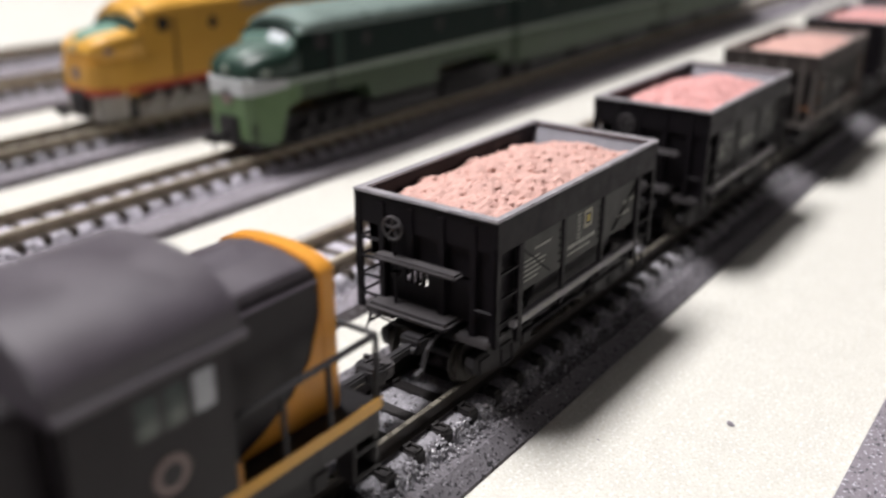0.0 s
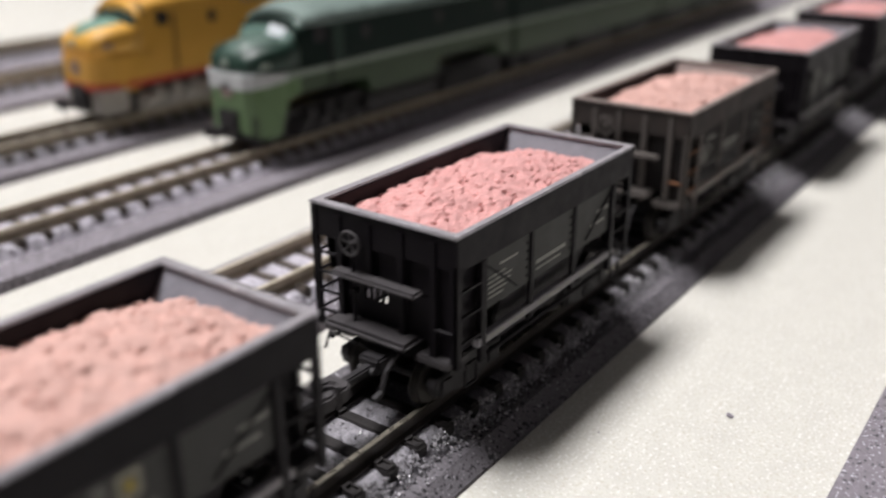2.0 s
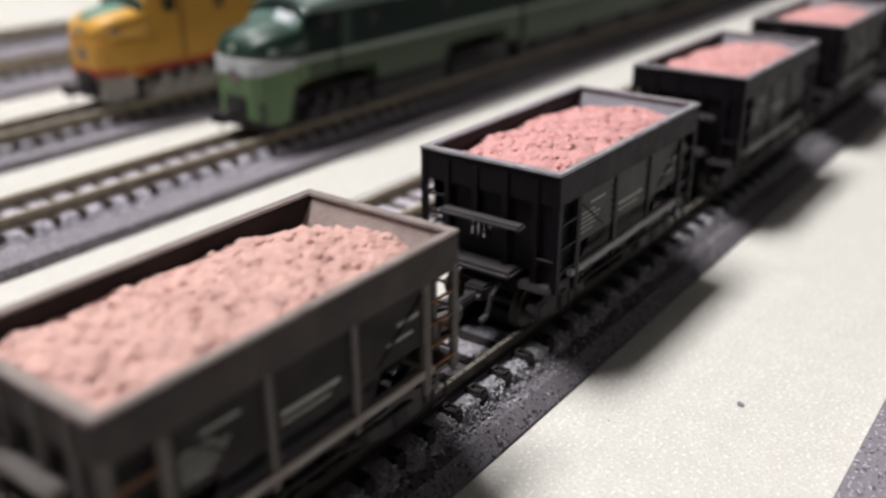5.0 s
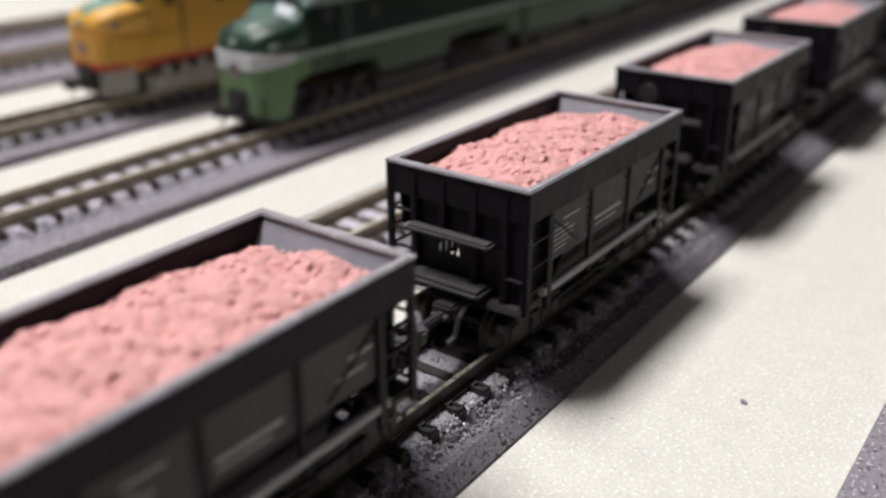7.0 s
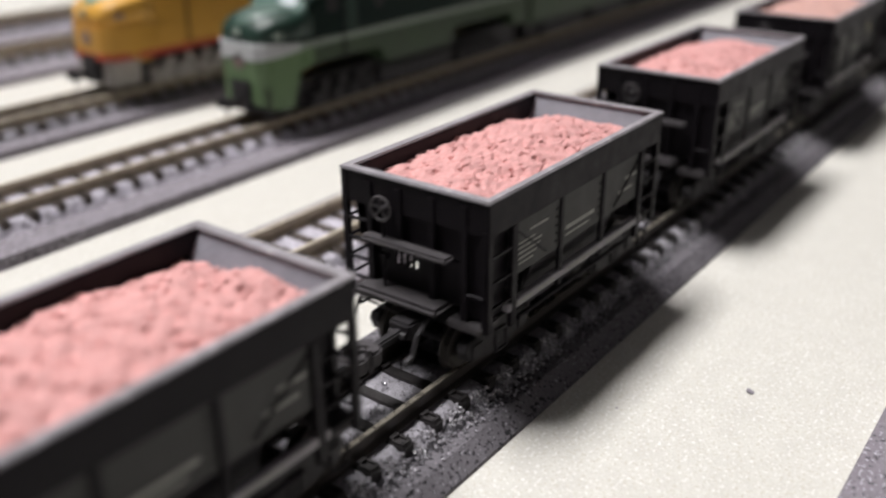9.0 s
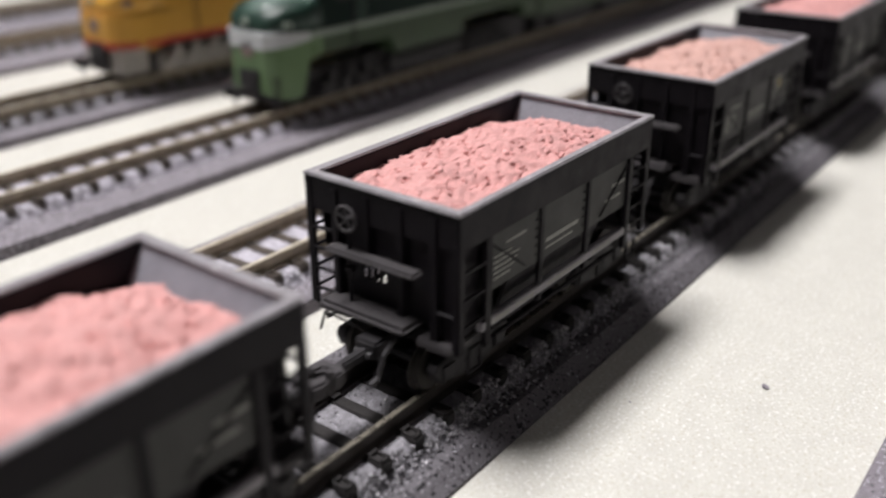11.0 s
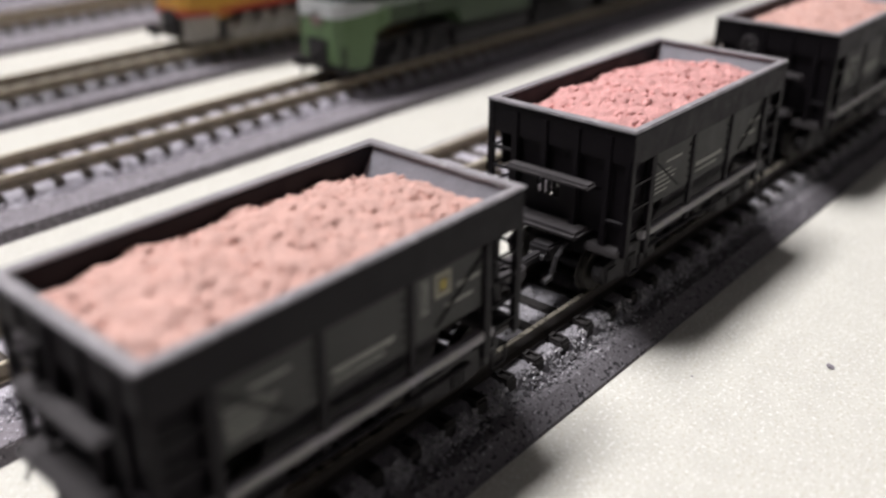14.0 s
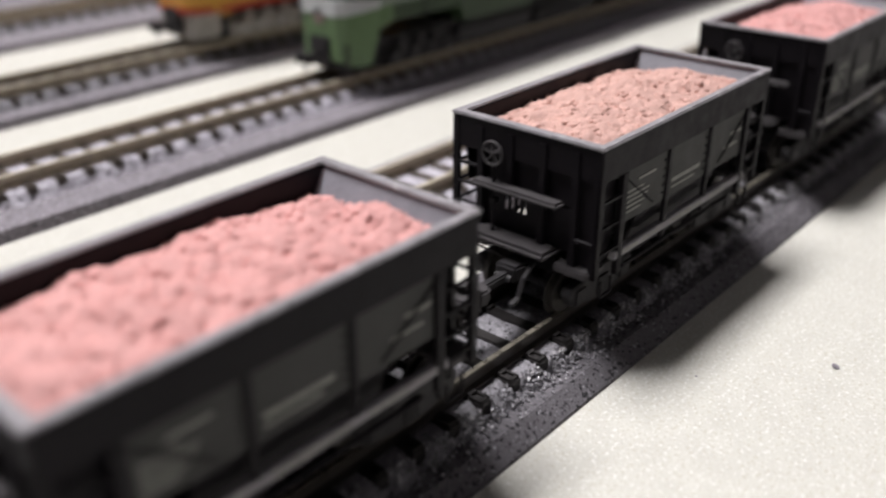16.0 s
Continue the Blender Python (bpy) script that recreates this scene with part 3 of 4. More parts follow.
def ore_car(label, body, rim, inside, panel, ore, seed, steps=None, markings=0, wheel_x=0.0, frame_paint=None, chord=None):
    """An ore car: its front end, with the brake wheel, at x = 0 and its back end at x = L; the base lies on the rails."""
    car = thing("ore_car", pose(0, 0, R0 * MM), label, "ore car", "ore cars of the train")
    tread = M_STEP if steps is None else frame_paint
    frame_paint = frame_paint or body
    steps = steps or body
    z = up
    # bin: four walls with the ladder corners cut out, and sloping ends below
    for s in (-1, 1):
        H = HALF + (FAR if s > 0 else 0.0)
        y0, y1 = (H - 1.0, H - 0.35) if s > 0 else (-H + 0.35, -H + 1.0)
        part("side_sheet", box(5, L - 5, y0, y1, z(16.4), z(TOP - 0.4)), panel, car, "dusty side sheet with faded lettering")
        t0, t1 = (H - 1.0, H) if s > 0 else (-H, -H + 1.0)
        part("top_chord", prism([(0, z(TOP - 0.3)), (L, z(TOP - 0.3)), (L, z(23.2)), (L - 1.0, z(22.6)), (1.0, z(22.6)), (0, z(23.2))], "y", t0, t1, 0.12), chord or body, car)
        r0, r1 = (H - 1.2, H + 0.1) if s > 0 else (-H - 0.1, -H + 0.95)
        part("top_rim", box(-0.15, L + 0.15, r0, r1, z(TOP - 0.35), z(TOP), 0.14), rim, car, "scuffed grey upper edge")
        for x in (5.0, 15.1, 25.2, 35.3):
            big = x in (5.0, 35.3)
            p0, p1 = (H - 0.6, H + (0.05 if big else -0.1)) if s > 0 else (-H - (0.05 if big else -0.1), -H + 0.6)
            w = 0.55 if big else 0.4
            part("side_post", box(x - w, x + w, p0, p1, z(10.6 if big else 11.5), z(22.7), 0.1), frame_paint, car)
        for xa, xb in ((5.6, 12.0), (L - 5.6, L - 12.0)):
            part("diagonal_brace", rod((xa, s * (H - 0.28), z(21.8)), (xb, s * (H - 0.28), z(17.0)), 0.13, 6), body, car)
        for x in (14.2, 24.3):
            for h in range(5):
                part("rivet", rod((x, s * (H - 0.4), z(17.4 + h)), (x, s * (H - 0.22), z(17.4 + h)), 0.17, 6), body, car)
        part("side_sill", prism([(4.0, z(13.6)), (L - 4.0, z(13.6)), (L - 4.0, z(12.5)), (4.0, z(12.5))], "y", *((H - 0.9, H) if s > 0 else (-H, -H + 0.9)), 0.12), rim, car)
        part("lower_pipe", rod((7, s * (H - 0.7), z(10.6)), (L - 7, s * (H - 0.7), z(10.6)), 0.28, 8), body, car)
        part("hopper_side", prism([(s * (H - 1.0), z(16.6)), (s * 6.2, z(8.8)), (s * 5.8, z(8.8)), (s * (H - 1.6), z(16.6))], "x", 10.5, L - 10.5), M_DARK, car)
        # corner posts and rungs on both faces of each open corner
        for x, d in ((0.0, 1), (L, -1)):
            b = box(min(x, x + d * 0.55), max(x, x + d * 0.55), *((H - 0.95, H) if s > 0 else (-H, -H + 0.95)), z(11.5), z(23.3), 0.08)
            box(min(x, x + d * 0.95), max(x, x + d * 0.95), *((H - 0.5, H) if s > 0 else (-H, -H + 0.5)), z(11.5), z(23.3), 0.08, bm=b)
            part("corner_post", b, frame_paint, car)
            if s == d:
                for h in (13.2, 15.6, 18.0, 20.4):
                    part("rung", rod((x + d * 0.4, s * (H - 0.2), z(h)), (x + d * 5.0, s * (H - 0.2), z(h)), 0.2, 6), steps if s < 0 else frame_paint, car)
                    part("rung", rod((x + d * 0.2, s * (H - 0.4), z(h + 0.3)), (x + d * 0.2, s * 6.2, z(h + 0.3)), 0.22, 6), steps if s < 0 else frame_paint, car)
            else:
                part("corner_plate", box(*sorted((x + d * 0.56, x + d * 0.9)), *sorted((s * 6.4, s * (H - 0.5))), z(12.6), z(23.3)), body, car)
                part("recess_plate", box(*sorted((x + d * 0.9, x + d * 4.8)), *sorted((s * (H - 1.3), s * (H - 1.0))), z(12.6), z(23.3)), body, car)
                part("grab_iron", rod((x + d * 0.1, s * (H - 0.6), z(15.6)), (x + d * 0.1, s * 6.6, z(15.6)), 0.25, 6), steps, car)
                for h in (14.2, 17.2, 20.2):
                    part("rung", rod((x + d * 0.4, s * (H - 0.2), z(h)), (x + d * 5.0, s * (H - 0.2), z(h)), 0.24, 6), steps if s < 0 else frame_paint, car)
            part("stirrup", ring_half(x + d * 3.0, s * (H - 0.3), z(10.6)), body, car)
    for x, d in ((0.0, 1), (L, -1)):
        a, c = sorted((x + d * 0.7, x + d * 1.15))
        part("end_sheet", box(a, c, -6.6, 6.6, z(18.6), z(23.4)), body, car)
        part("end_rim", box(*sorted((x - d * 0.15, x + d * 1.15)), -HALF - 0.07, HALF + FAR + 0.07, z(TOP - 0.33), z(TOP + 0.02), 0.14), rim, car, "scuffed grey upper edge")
        a, c = sorted((x + d * 0.15, x + d * 0.62))
        part("end_chord", box(a, c, -HALF + 0.2, HALF + FAR - 0.2, z(22.6), z(TOP - 0.34), 0.1), chord or body, car)
        part("corner_floor", box(*sorted((x + d * 1.2, x + d * 5.2)), -HALF + 0.9, HALF + FAR - 0.9, z(22.2), z(22.6)), body, car)
        # plates below the brake step, with narrow gaps between them
        a2, c2 = sorted((x + d * 0.7, x + d * 1.1))
        for y0, y1, z0, z1 in ((-6.4, 0.2, 13.6, 19.0), (0.8, 1.1, 16.2, 18.6), (1.65, 1.95, 16.2, 18.6), (2.5, 2.8, 16.2, 18.6), (3.4, 6.4, 13.6, 19.0), (0.2, 3.4, 13.6, 16.2), (0.2, 3.4, 18.6, 19.0)):
            part("end_plate", box(a2, c2, y0, y1, z(z0), z(z1)), body, car)
        for y in (-6.4, -2.2, 2.2, 6.4):
            part("end_post", box(*sorted((x - d * 0.1, x + d * 0.75)), y - 0.45, y + 0.45, z(19.0 if y == 2.2 else 11.4), z(25.6), 0.1), frame_paint, car)
        part("slope_sheet", prism([(x + d * 1.0, z(19.4)), (x + d * 15, z(8.6)), (x + d * 15.4, z(9.3)), (x + d * 1.5, z(19.9))], "y", -5.0, 5.0), body, car)
        part("side_corner", prism([(x + d * 1.2, z(22.3)), (x + d * 5.2, z(22.3)), (x + d * 5.2, z(16.4)), (x + d * 1.2, z(19.0))], "y", -6.9, -6.4), body, car)
        part("side_corner", prism([(x + d * 1.2, z(22.3)), (x + d * 5.2, z(22.3)), (x + d * 5.2, z(16.4)), (x + d * 1.2, z(19.0))], "y", 6.4, 6.9), body, car)
        part("end_platform", box(*sorted((x - d * 2.3, x + d * 1.6)), -4.4, 7.2, z(12.8), z(13.8), 0.42), tread, car)
        part("brake_step", box(*sorted((x - d * 1.6, x + d * 0.2)), -5.2, 6.6, z(19.05), z(19.75), 0.28), tread, car)
        part("bolster", box(*sorted((x - d * 0.6, x + d * 3.2)), -8.9, -4.4, z(11.4), z(12.4), 0.2), tread, car)
        part("bolster", box(*sorted((x - d * 0.6, x + d * 3.2)), 4.4, 8.9, z(11.4), z(12.4), 0.2), tread, car)
        part("centre_sill", box(*sorted((x, x + d * 20.1)), -1.4, 1.4, z(10.2), z(12.6), 0.1), body, car)
        coupler(car, x, -d, M_DARK if steps is body else body, frame_paint if steps is not body else M_STEP)
    # far lining takes the body colour: shade painted onto the grey inside wall
    part("lining", prism([(0.9, z(TOP - 0.37)), (1.7, z(18)), (L - 1.7, z(18)), (L - 0.9, z(TOP - 0.37))], "y", HALF + FAR - 1.25, HALF + FAR - 1.02), body, car)
    part("lining", prism([(L - 0.74, z(TOP - 0.3)), (L - 3.0, z(22.9)), (L - 2.0, z(22.7)), (L - 0.64, z(TOP - 0.36))], "y", -HALF + 0.76, HALF + FAR - 0.76), inside, car, "smooth grey sloping inner end wall")
    wx, wd = wheel_x, (-1 if wheel_x == 0 else 1)
    hub, wy = wx + wd * 0.9, -4.0 * wd
    bw = ring((hub, wy, z(23.2)), "x", 1.35, 0.17)
    for k in range(5):
        a = 2 * math.pi * k / 5 + 0.3
        rod((hub, wy, z(23.2)), (hub, wy + 1.3 * math.cos(a), z(23.2) + 1.3 * math.sin(a)), 0.12, 5, bm=bw)
    rod((hub + wd * 0.1, wy, z(23.2)), (wx - wd * 0.6, wy, z(23.2)), 0.28, 6, bm=bw)
    part("brake_wheel", bw, M_STEP if steps is body else frame_paint, car, "spoked hand brake wheel")
    part("brake_rod", rod((wx + wd * 0.5, wy, z(22.0)), (wx + wd * 0.5, wy, z(13.6)), 0.2, 6), frame_paint, car)
    part("brake_chain_guide", box(*sorted((wx, wx + wd * 0.9)), wy - 0.5, wy + 0.5, z(17.2), z(17.9), 0.1), body, car)
    for x, d in ((0.0, 1), (L, -1)):
        hose = rod((x - d * 1.0, -2.3 * d, z(11.8)), (x - d * 3.2, -2.5 * d, z(10.6)), 0.3, 7)
        rod((x - d * 3.2, -2.5 * d, z(10.6)), (x - d * 4.2, -2.6 * d, z(8.6)), 0.3, 7, bm=hose)
        rod((x - d * 4.2, -2.6 * d, z(8.6)), (x - d * 5.2, -2.4 * d, z(8.2)), 0.42, 7, bm=hose)
        part("air_hose", hose, M_DARK, car)
        lever = rod((x - d * 0.9, 7.6 * d, z(11.6)), (x - d * 1.2, 1.4 * d, z(11.3)), 0.16, 6)
        rod((x - d * 0.9, 7.6 * d, z(11.6)), (x - d * 1.6, 7.8 * d, z(9.6)), 0.16, 6, bm=lever)
        part("uncoupling_lever", lever, M_STEP, car)
    truck(car, 6.3, M_DARK)
    truck(car, L - 6.3, M_DARK)
    ore_load(car, seed, ore)
    # lettering too small to read: bars
    y = -HALF + 0.33
    for x0, x1, h, w, m in [(8.4, 12.2, 20.9, 0.3, 0), (6.2, 9.6, 19.9, 0.22, 0), (6.2, 10.9, 19.3, 0.22, 0), (6.2, 10.6, 18.7, 0.22, 0), (6.2, 9.9, 18.1, 0.22, 0), (6.2, 9.2, 17.5, 0.22, 0), (16.3, 23.2, 18.3, 0.5, 0), (16.3, 22.0, 17.4, 0.25, 0),
                            (31.2, 34.4, 20.0, 0.4, 0), (29.6, 33.4, 18.5, 0.3, 0)]:
        part("lettering_bar", box(x0, x1, y - 0.03, y + 0.02, z(h - w / 2), z(h + w / 2)), M_LETTER, car, "faded white lettering")
    for x0, x1 in ((5.6, 9.0), (10, 13.6), (16.4, 24.2), (26.4, 31.0)):
        part("lettering_bar", box(x0, x1, -HALF - 0.03, -HALF + 0.02, z(12.85), z(13.25)), M_LETTER, car, "faded white lettering")
    if markings:
        m = markings
        part("mark", box(m + 1.3, m + 3.3, y - 0.03, y + 0.02, z(19.7), z(22.0)), M_PALE_MARK, car, "pale square mark with a dark field")
        part("mark_field", box(m + 1.65, m + 2.95, y - 0.05, y - 0.03, z(20.1), z(21.6)), M_PANEL, car, "dark field inside the square mark")
        part("mark_centre", box(m + 2.0, m + 2.6, y - 0.07, y - 0.05, z(20.4), z(21.3)), M_YMARK, car, "small yellow centre of the mark")
        for h in range(7):
            part("lettering_bar", box(m - 0.6, m + 0.5, y - 0.03, y + 0.02, z(18.8 + 0.5 * h), z(19.02 + 0.5 * h)), M_LETTER, car, "faded white lettering")
    return car


def ring_half(x, y, z):
    b = rod((x - 1.1, y, z), (x - 1.0, y, z - 1.9), 0.2, 6)
    rod((x + 1.1, y, z), (x + 1.0, y, z - 1.9), 0.2, 6, bm=b)
    return rod((x - 1.1, y, z - 1.9), (x + 1.1, y, z - 1.9), 0.2, 6, bm=b)


CARS = []
plain = ore_car("black plastic ore car heaped with pink crushed stone", M_BLACK, M_RIM, M_INSIDE, M_PANEL, M_ORE, 3)
marked = ore_car("black plastic ore car with a small square mark and tan stone", M_BLACK, M_RIM, M_INSIDE, M_PANEL, M_ORE_B, 5, markings=19.0)
rusty = ore_car("weathered brown ore car with rusty steps and tan stone", M_RUSTY_D, M_RIM_R, M_INSIDE_R, M_RUSTY_D, M_ORE_B, 8, steps=M_RUST, frame_paint=M_POST_R, chord=M_RUSTY)
other = ore_car("black plastic ore car heaped with pink crushed stone", M_BLACK, M_RIM, M_INSIDE, M_PANEL, M_ORE, 13, wheel_x=L)
tan = ore_car("black plastic ore car heaped with tan crushed stone", M_BLACK, M_RIM, M_INSIDE, M_PANEL, M_ORE_B, 17)
late = ore_car("black plastic ore car with a small square mark and tan stone", M_BLACK, M_RIM, M_INSIDE, M_PANEL, M_ORE_B, 5, markings=27.0)
KIND = {0: marked, 2: rusty, 3: other, 4: other, 7: late, 8: other, 9: tan}
made = set()
for k in range(14):
    src = KIND.get(k, plain if k < 11 else other)
    if src.name in made:
        CARS.append(copy_thing(src, src.matrix_basis))
    else:
        made.add(src.name)
        CARS.append(src)


# ---- the hood engine that pulls the train ----
def arch(half, base, eave, crown, n=9):
    """The outline of a hood: upright sides, arched top."""
    pts = [(-half, base), (-half, eave)]
    for i in range(1, n):
        a = math.pi * i / n
        pts.append((-half * math.cos(a), eave + (crown - eave) * math.sin(a) ** 0.8))
    return pts + [(half, eave), (half, base)]


def hood_engine():
    e = thing("hood_locomotive", pose(0, 0, R0 * MM), "dark grey hood engine with orange ends and arched cab roof", "locomotive")
    z = up
    part("rear_hood", prism(arch(6.3, z(12.5), z(27.6), z(29.4)), "x", -36, -22.5, 0.1), M_LOCO, e, smooth=False)
    part("hood_end", prism(arch(6.5, z(12.5), z(27.8), z(29.75), 24), "x", -23.6, -21.6, 0.2), M_ORANGE, e, "orange yellow hood end")
    part("hood_top", prism([(-6.5, z(27.5)), (-5, z(28.9)), (-2, z(29.62)), (2, z(29.62)), (5, z(28.9)), (6.5, z(27.5))], "x", -35.9, -23.65, 0.1), M_ROOF, e)
    for s in (-1, 1):
        part("orange_sweep", prism([(-22.4, z(27.5)), (-23.2, z(27.4)), (-23.8, z(24)), (-25.2, z(20.5)), (-27.6, z(18)), (-31, z(16)), (-34.5, z(14.7)), (-22.4, z(14.3))],
                                   "y", *sorted((s * 6.28, s * 6.42))), M_ORANGE, e, "orange yellow sweep along the hood")
    part("cab", prism(arch(9.0, z(12.5), z(28.3), z(33.3)), "x", -50, -36, 0.15), M_LOCO, e)
    part("cab_roof", prism(arch(9.7, z(28.0), z(28.5), z(33.9), 44), "x", -50.8, -35, 0.2), M_ROOF, e, "dusty grey arched cab roof")
    part("front_hood", prism(arch(6.3, z(12.5), z(27.6), z(29.4)), "x", -112, -50, 0.2), M_LOCO, e)
    part("frame", box(-120, -18.6, -8.9, 8.9, z(11.0), z(14.2), 0.25), M_DARK, e)
    for s in (-1, 1):
        part("side_stripe", box(-119, -18.7, *sorted((s * 8.9, s * 9.05)), z(13.5), z(14.75)), M_YELLOW, e, "orange yellow sill stripe")
        for x in (-19.0, -25.3, -30.8):
            part("stanchion", rod((x, s * 8.7, z(14.0)), (x, s * 8.7, z(21.2)), 0.3, 6), M_DARK, e)
        part("handrail", rod((-35.5, s * 8.7, z(20.9)), (-19.0, s * 8.7, z(21.2)), 0.34, 6), M_DARK, e)
        for x in (-38.6, -41.2, -43.6):
            # only the rearmost pane has a reflection painted in
            w = part("cab_window", box(x - 0.95, x + 0.95, *sorted((s * 8.95, s * 9.06)), z(23.4), z(26.6), 0.02), M_GLASS if x > -39 else M_GLASS_D, e)
            part("window_frame", box(x - 1.15, x + 1.15, *sorted((s * 8.93, s * 9.02)), z(23.2), z(26.8), 0.02), M_DARK, w)
        part("emblem", rod((-42.2, s * 8.9, z(19.6)), (-42.2, s * 9.08, z(19.6)), 1.6, 24), M_EMBLEM, e, "round pale ring emblem")
        part("emblem", rod((-42.2, s * 8.9, z(19.6)), (-42.2, s * 9.12, z(19.6)), 1.0, 24), M_DARK, e)
    part("battery_box", box(-37.6, -35.6, -8.9, -7.0, z(14.2), z(17.0), 0.2), M_ORANGE, e, "orange box on the walkway")
    part("end_rail", rod((-19.0, -8.7, z(21.2)), (-19.0, 8.7, z(21.2)), 0.3, 6), M_DARK, e)
    coupler(e, -18.6, 1, M_DARK)
    part("drip_rail", rod((-50.8, -9.8, z(28.4)), (-35, -9.8, z(28.4)), 0.4, 8), M_ROOF, e, "dusty grey gutter along the cab roof")
    part("fuel_tank", box(-78, -52, -7.6, 7.6, z(6.9), z(11.2), 0.6), M_DARK, e)
    for s in (-1, 1):
        b = box(-22.6, -18.9, *sorted((s * 6.6, s * 8.8)), z(7.0), z(7.5), 0.1)
        box(-22.6, -18.9, *sorted((s * 7.2, s * 8.8)), z(9.6), z(10.1), 0.1, bm=b)
        box(-22.8, -22.4, *sorted((s * 6.6, s * 8.9)), z(7.0), z(13.0), 0.1, bm=b)
        part("footstep", b, M_DARK, e)
    part("pilot_plate", box(-19.6, -18.7, -8.6, 8.6, z(7.2), z(13.2), 0.2), M_DARK, e)
    truck(e, -31, M_DARK, 5.6)
    truck(e, -100, M_DARK, 5.6)
    return e


ENGINE = hood_engine()


# ---- standing streamlined engines ----
def streamliner(name, label, x, y, upper, lower, stripe, glass, gear, length, roof=None, low=(8.0, 12.6), band=(20.0, 21.2), side=None, arch_z=None,
                screen=None, nose_top=None, chin=None, body_paint=None, rear_roof=None):
    e = thing(name, pose(x * MM, y * MM, R0 * MM), label, "locomotive")
    z = up

    def section(px, half, base, eave, crown):
        return [(px, u, v) for u, v in arch(half, base, eave, crown, 10)]

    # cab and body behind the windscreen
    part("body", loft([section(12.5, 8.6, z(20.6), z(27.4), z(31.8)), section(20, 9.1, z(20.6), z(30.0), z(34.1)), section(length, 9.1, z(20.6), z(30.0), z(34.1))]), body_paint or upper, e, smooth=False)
    part("roof", loft([section(15.0, 8.6, z(29.9), z(30.1), z(33.0)), section(20, 9.2, z(29.9), z(30.1), z(34.5)), section(length, 9.2, z(29.9), z(30.1), z(34.5))]), roof or upper, e)
    part("nose", loft([section(0.2, 4.6, z(20.6), z(22.5), z(24.2)), section(1.5, 6.3, z(20.6), z(23.8), z(26.0)), section(4.5, 7.8, z(20.6), z(25.0), z(27.2)),
                       section(9, 8.6, z(20.6), z(25.6), z(27.8)), section(13, 8.8, z(20.6), z(26.0), z(28.2))]), upper, e, smooth=True)
    part("windscreen", loft([section(10.4, 7.6, z(25.6), z(26.2), z(27.9)), section(14.4, 8.4, z(25.6), z(29.9), z(32.2))]), screen or M_GLASS, e, "raked windscreen with a dull sheen")
    # a pane over the windscreen; the green engine's has its glare painted in
    part("windscreen_pane", loft([[(11.3, -1.2, z(28.2)), (11.3, -5.6, z(27.6)), (13.8, -6.0, z(30.4)), (13.8, -1.2, z(31.3))], [(10.9, -1.2, z(28.6)), (10.9, -5.7, z(28.0)), (13.4, -6.1, z(30.8)), (13.4, -1.2, z(31.7))]]), glass, e, "windscreen pane, with the glare painted pale on the green engine")
    # teal paint on the yellow engine; on the green one a painted reflection
    part("nose_panel", loft([section(1.2, 3.4, z(22), z(23.6), z(26.1)), section(4.5, 5.0, z(22), z(25.4), z(27.6)), section(9, 5.8, z(22), z(26.2), z(28.2)), section(11.6, 6.0, z(22), z(26.4), z(28.4))]), nose_top, e, "nose top panel in teal paint or with painted-on lamp sheen", True)
    p, q = low
    w = arch_z or q
    part("skirt", loft([section(-0.1, 4.8, z(p + 1.6), z(20.6), z(20.7)), section(1.3, 6.6, z(p + 0.5), z(20.6), z(20.7)), section(4.5, 8.1, z(p), z(20.6), z(20.7)), section(6.4, 8.6, z(p + 0.3), z(20.6), z(20.7)),
                        section(8.6, 8.9, z(w - 1.0), z(20.6), z(20.7)), section(12.5, 9.05, z(w), z(20.6), z(20.7))]), lower, e)
    # the skirt is cut away over each truck
    part("side_skirt", prism([(12.5, z(20.6)), (12.5, z(w)), (34.0, z(w)), (36.0, z(q)), (length - 36, z(q)), (length - 34, z(w)), (length - 8, z(w)), (length - 6, z(q)), (length, z(q)), (length, z(20.6))], "y", -9.08, 9.08, 0.1), side or lower, e)
    if chin:
        part("nose_band", loft([section(px, half, z(lo), z(hi), z(hi + 0.1)) for px, half, lo, hi in ((-0.4, 5.0, 18.6, 21.9), (1.1, 6.85, 18.8, 21.9), (4.5, 8.3, 19.2, 21.7), (9, 9.1, 19.8, 21.3))]), chin, e, "wide pale band round the nose")
    if rear_roof:
        part("roof_rear", loft([section(44, 9.3, z(29.4), z(29.6), z(34.75)), section(length, 9.3, z(29.4), z(29.6), z(34.75))]), rear_roof, e, "brownish grey rear roof")

    lo, hi = band
    part("stripe", loft([section(px, half, z(lo), z(hi), z(hi + 0.1)) for px, half in ((-0.25, 4.9), (1.2, 6.75), (4.5, 8.2), (9, 9.05), (13, 9.2), (length, 9.2))]), stripe, e)
    # solid dark block standing in for the shaded coupler opening
    part("pilot_gap", box(-0.7, 2.5, -3.0, 3.0, z(8.0), z(14.2), 0.3), M_DARK, e)
    for s in (-1, 1):
        part("side_window", box(17.2, 20.6, *sorted((s * 9.05, s * 9.2)), z(26.4), z(29.6), 0.1), M_DARK, e)
        part("cab_door", box(23.0, 26.6, *sorted((s * 9.05, s * 9.18)), z(21.4), z(30.4), 0.1), upper, e)
        for px in (34, 62, 90):
            part("porthole", rod((px, s * 9.0, z(26.8)), (px, s * 9.2, z(26.8)), 1.5, 18), M_DARK, e)
        part("grab_iron", rod((21.8, s * 9.4, z(15)), (21.8, s * 9.4, z(29)), 0.2, 6), M_DARK, e)
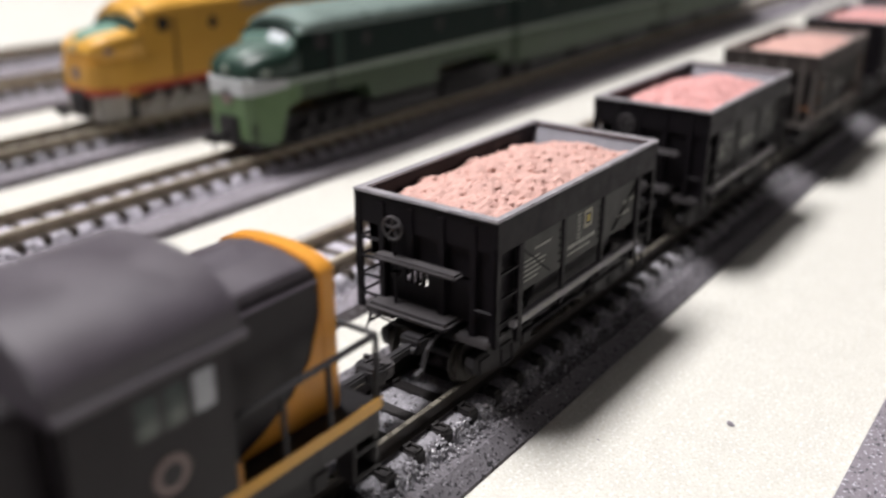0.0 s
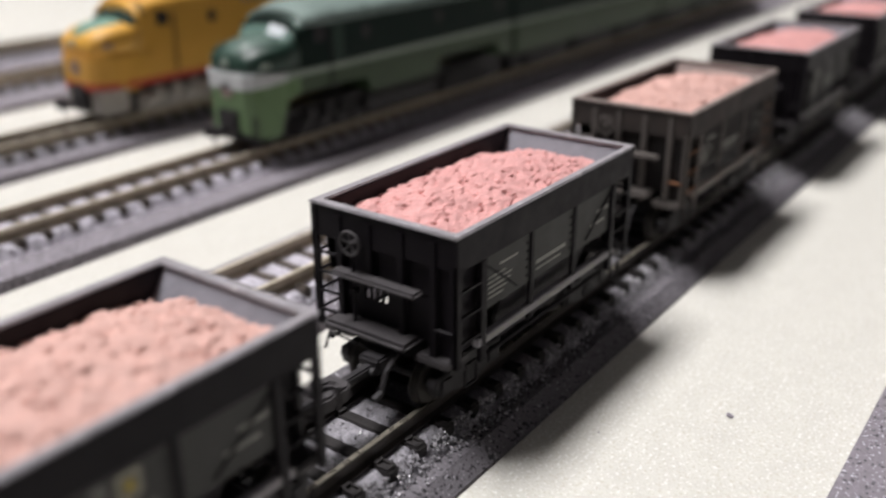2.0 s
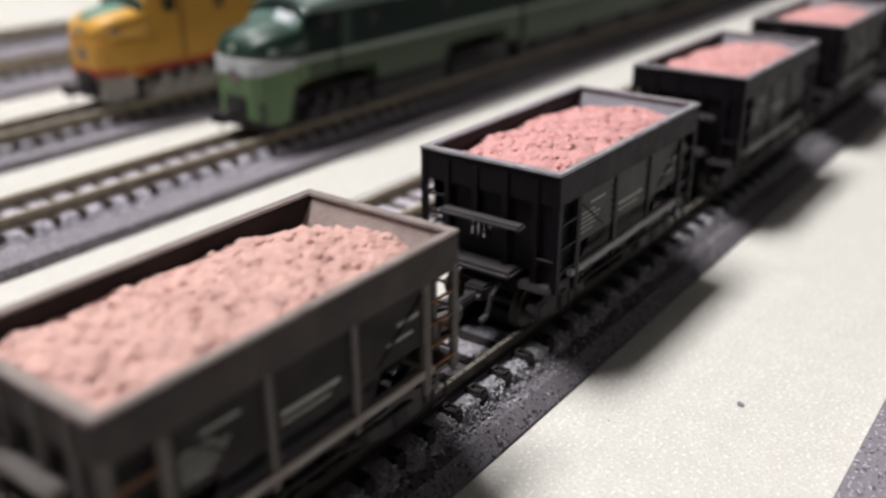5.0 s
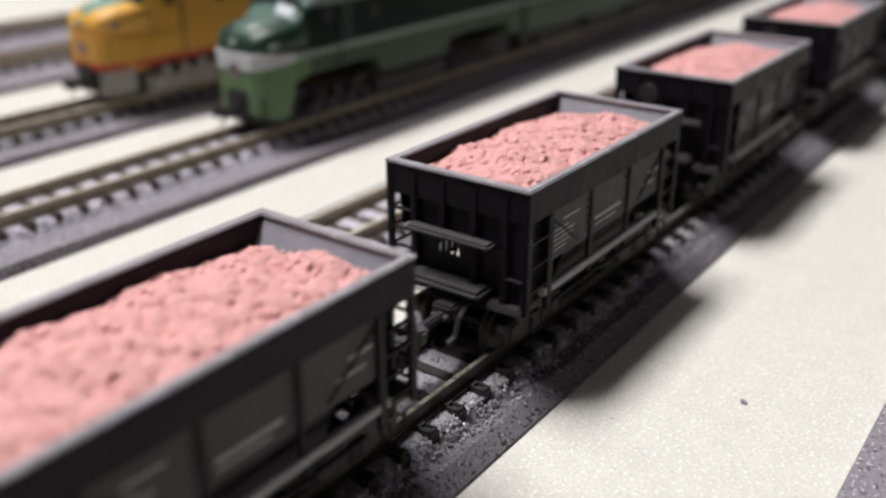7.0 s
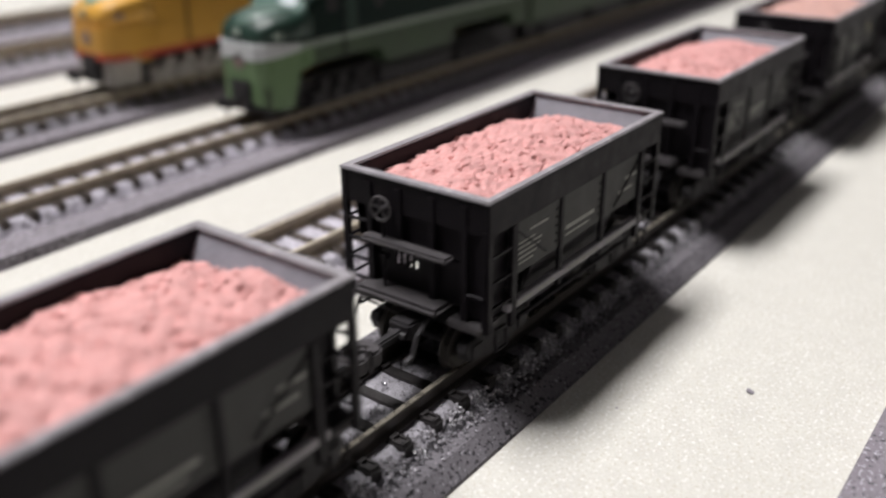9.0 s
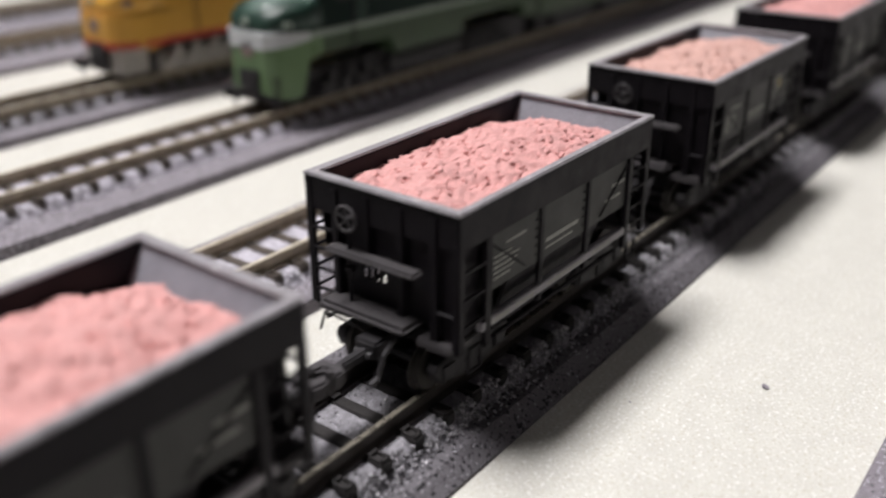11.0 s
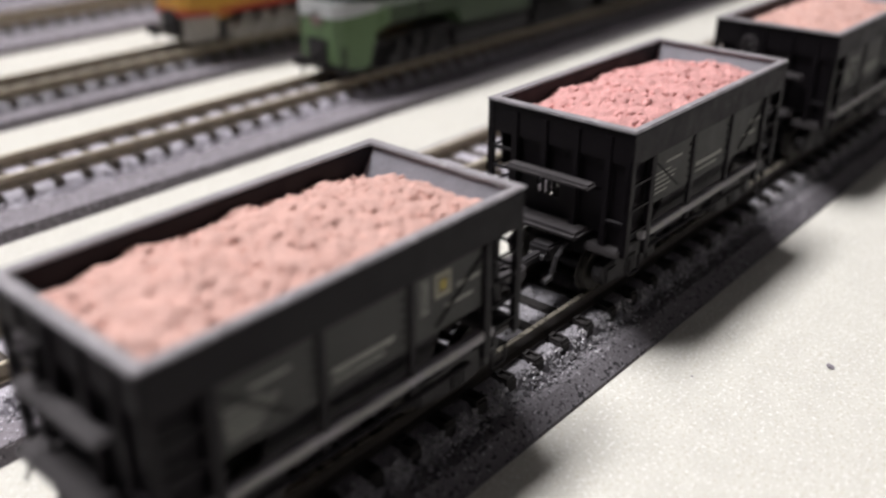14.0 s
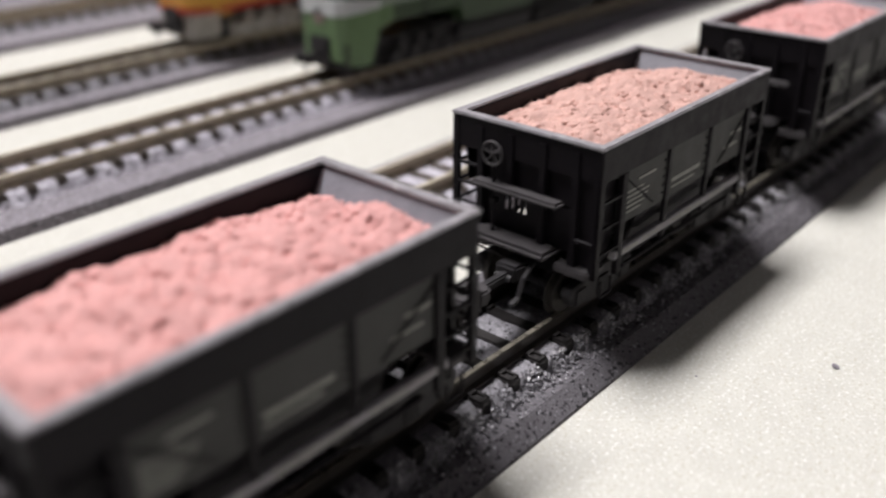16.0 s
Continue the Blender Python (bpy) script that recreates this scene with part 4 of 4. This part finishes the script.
    part("underframe", box(9, length - 2, -6.4, 6.4, z(6.6), z(12.8), 0.3), M_DARK, e)
    part("nose_emblem", rod((0.6, 0, z(18.2)), (-0.4, 0, z(18.2)), 1.6, 18), M_EMBLEM, e)
    part("headlight", rod((0.4, 0, z(24.0)), (-0.5, 0, z(23.8)), 0.8, 14), M_STRIPE_G, e)
    for px in (22, length - 22):
        t = truck(e, px, gear, 6.6)
        bb = box(-11, 11, -7.6, 7.6, 0.8, 5.2, 0.6)
        part("truck_block", bb, gear, t)
        for s in (-1, 1):
            for dx in (-8.4, -2.8, 2.8, 8.4):
                part("axle_box", rod((dx, s * 7.4, 2.9), (dx, s * 8.7, 2.9), 1.5, 10), gear, t)
            for dx in (-5.6, 0.0, 5.6):
                part("spring", box(dx - 1.3, dx + 1.3, *sorted((s * 7.5, s * 8.3)), 3.6, 6.6, 0.3), gear, t)
    for s in (-1, 1):
        part("number_board", box(3.2, 6.6, *sorted((s * 7.1, s * 7.95)), z(22.6), z(23.9), 0.1), M_EMBLEM if chin is None else M_STRIPE_G, e)
    part("pilot", box(0.8, 9.0, -6.8, 6.8, z(7.0), z(13.6), 0.5), gear, e)
    part("fuel_tank", box(34, length - 34, -8.2, 8.2, z(7.2), z(11.6), 0.8), gear, e)
    coupler(e, 4.0, -1, M_DARK)
    return e


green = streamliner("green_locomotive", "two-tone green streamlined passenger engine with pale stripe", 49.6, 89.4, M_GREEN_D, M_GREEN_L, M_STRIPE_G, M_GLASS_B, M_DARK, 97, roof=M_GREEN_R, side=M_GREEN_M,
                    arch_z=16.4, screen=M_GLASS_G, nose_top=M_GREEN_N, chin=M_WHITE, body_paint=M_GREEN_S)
yellow = streamliner("yellow_locomotive", "yellow streamlined engine with red stripe and grey trucks", 45.6, 137.0, M_YELLOW, M_YELLOW, M_RED, M_GLASS_D, M_GREYT, 98, low=(13.2, 13.2), band=(13.1, 14.6),
                     screen=M_GLASS_D, nose_top=M_TEAL, rear_roof=M_ROOF_G)


def booster(name, label, x, y, upper, lower, stripe, gear, length, roof=None):
    """A cabless unit of the same width and height that follows the streamlined engine."""
    e = thing(name, pose(x * MM, y * MM, R0 * MM), label, "locomotive")
    z = up
    part("body", prism(arch(9.1, z(20.6), z(30.0), z(34.1), 10), "x", 0, length, 0.15), upper, e)
    part("roof", prism(arch(9.2, z(29.9), z(30.1), z(34.5), 10), "x", 0.2, length - 0.2, 0.1), roof or upper, e)
    part("skirt", box(0.3, length - 0.3, -9.1, 9.1, z(11.5), z(20.0), 0.3), lower, e)
    part("stripe", box(0.1, length - 0.1, -9.2, 9.2, z(20.0), z(21.2), 0.1), stripe, e)
    part("underframe", box(2, length - 2, -6.4, 6.4, z(6.6), z(12.0), 0.3), M_DARK, e)
    part("diaphragm", box(-1.4, 0, -4.5, 4.5, z(12.5), z(31.0), 0.3), M_DARK, e)
    for s in (-1, 1):
        for px in (18, 46, 74):
            part("porthole", rod((px, s * 9.0, z(26.8)), (px, s * 9.2, z(26.8)), 1.5, 18), M_DARK, e)
    for px in (20, length - 20):
        t = truck(e, px, gear, 6.6)
        part("truck_block", box(-11, 11, -7.6, 7.6, 0.8, 5.2, 0.6), gear, t)
    part("fuel_tank", box(38, length - 38, -8.2, 8.2, z(7.2), z(11.6), 0.8), gear, e)
    return e


for bx in (148.2, 251.0):
    booster("green_booster_unit", "two-tone green cabless booster unit with pale stripe", bx, 89.4, M_GREEN_S, M_GREEN_M, M_STRIPE_G, M_DARK, 101, M_GREEN_R)
booster("yellow_booster_unit", "yellow cabless booster unit with red stripe", 145.5, 137.0, M_YELLOW, M_YELLOW, M_RED, M_GREYT, 101)


def crumb(name, x, y, r, label, seed):
    """One uneven flake lying on the board."""
    b = bmesh.new()
    bmesh.ops.create_icosphere(b, subdivisions=2, radius=r * MM)
    for v in b.verts:
        k = 1 + 0.55 * noise.noise(v.co * (900 / r) + Vector((seed, 0, 0)))
        v.co = Vector((v.co.x * k * 1.3, v.co.y * k, v.co.z * 0.35 * k))
    o = new(name, mesh_of(b, name, M_BED))
    o.matrix_basis = pose(x * MM, y * MM, r * 0.3 * MM, 0, 0, 35)
    return tagged(o, label, "crumb")


crumb("rubber_crumb", 19.7, -30.3, 0.42, "small grey rubber crumb lying on the cream board", 4)
crumb("dirt_speck", 7.5, -19.2, 0.13, "tiny dark speck on the cream board", 6)


def motions():
    def rolled(t):
        for (t0, s0), (t1, s1) in zip(ROLLED, ROLLED[1:]):
            if t <= t1:
                return s0 + (s1 - s0) * (t - t0) / (t1 - t0)
        return ROLLED[-1][1]

    for k, car in enumerate(CARS):
        walk(car, [(t, pose(k * PITCH * MM - s, 0, R0 * MM)) for t, s in ROLLED])
    walk(ENGINE, [(t, pose(-s, 0, R0 * MM)) for t, s in ROLLED])
    for thing_ in [*CARS, ENGINE]:
        for ws in thing_.children_recursive:
            if ws.name.split(".")[0] == "wheelset":
                at = ws.location.copy()
                walk(ws, [(0.1 * i, pose(*at) @ Matrix.Rotation(-rolled(0.1 * i) / (WHEEL_R * MM), 4, "Y")) for i in range(161)])


motions()
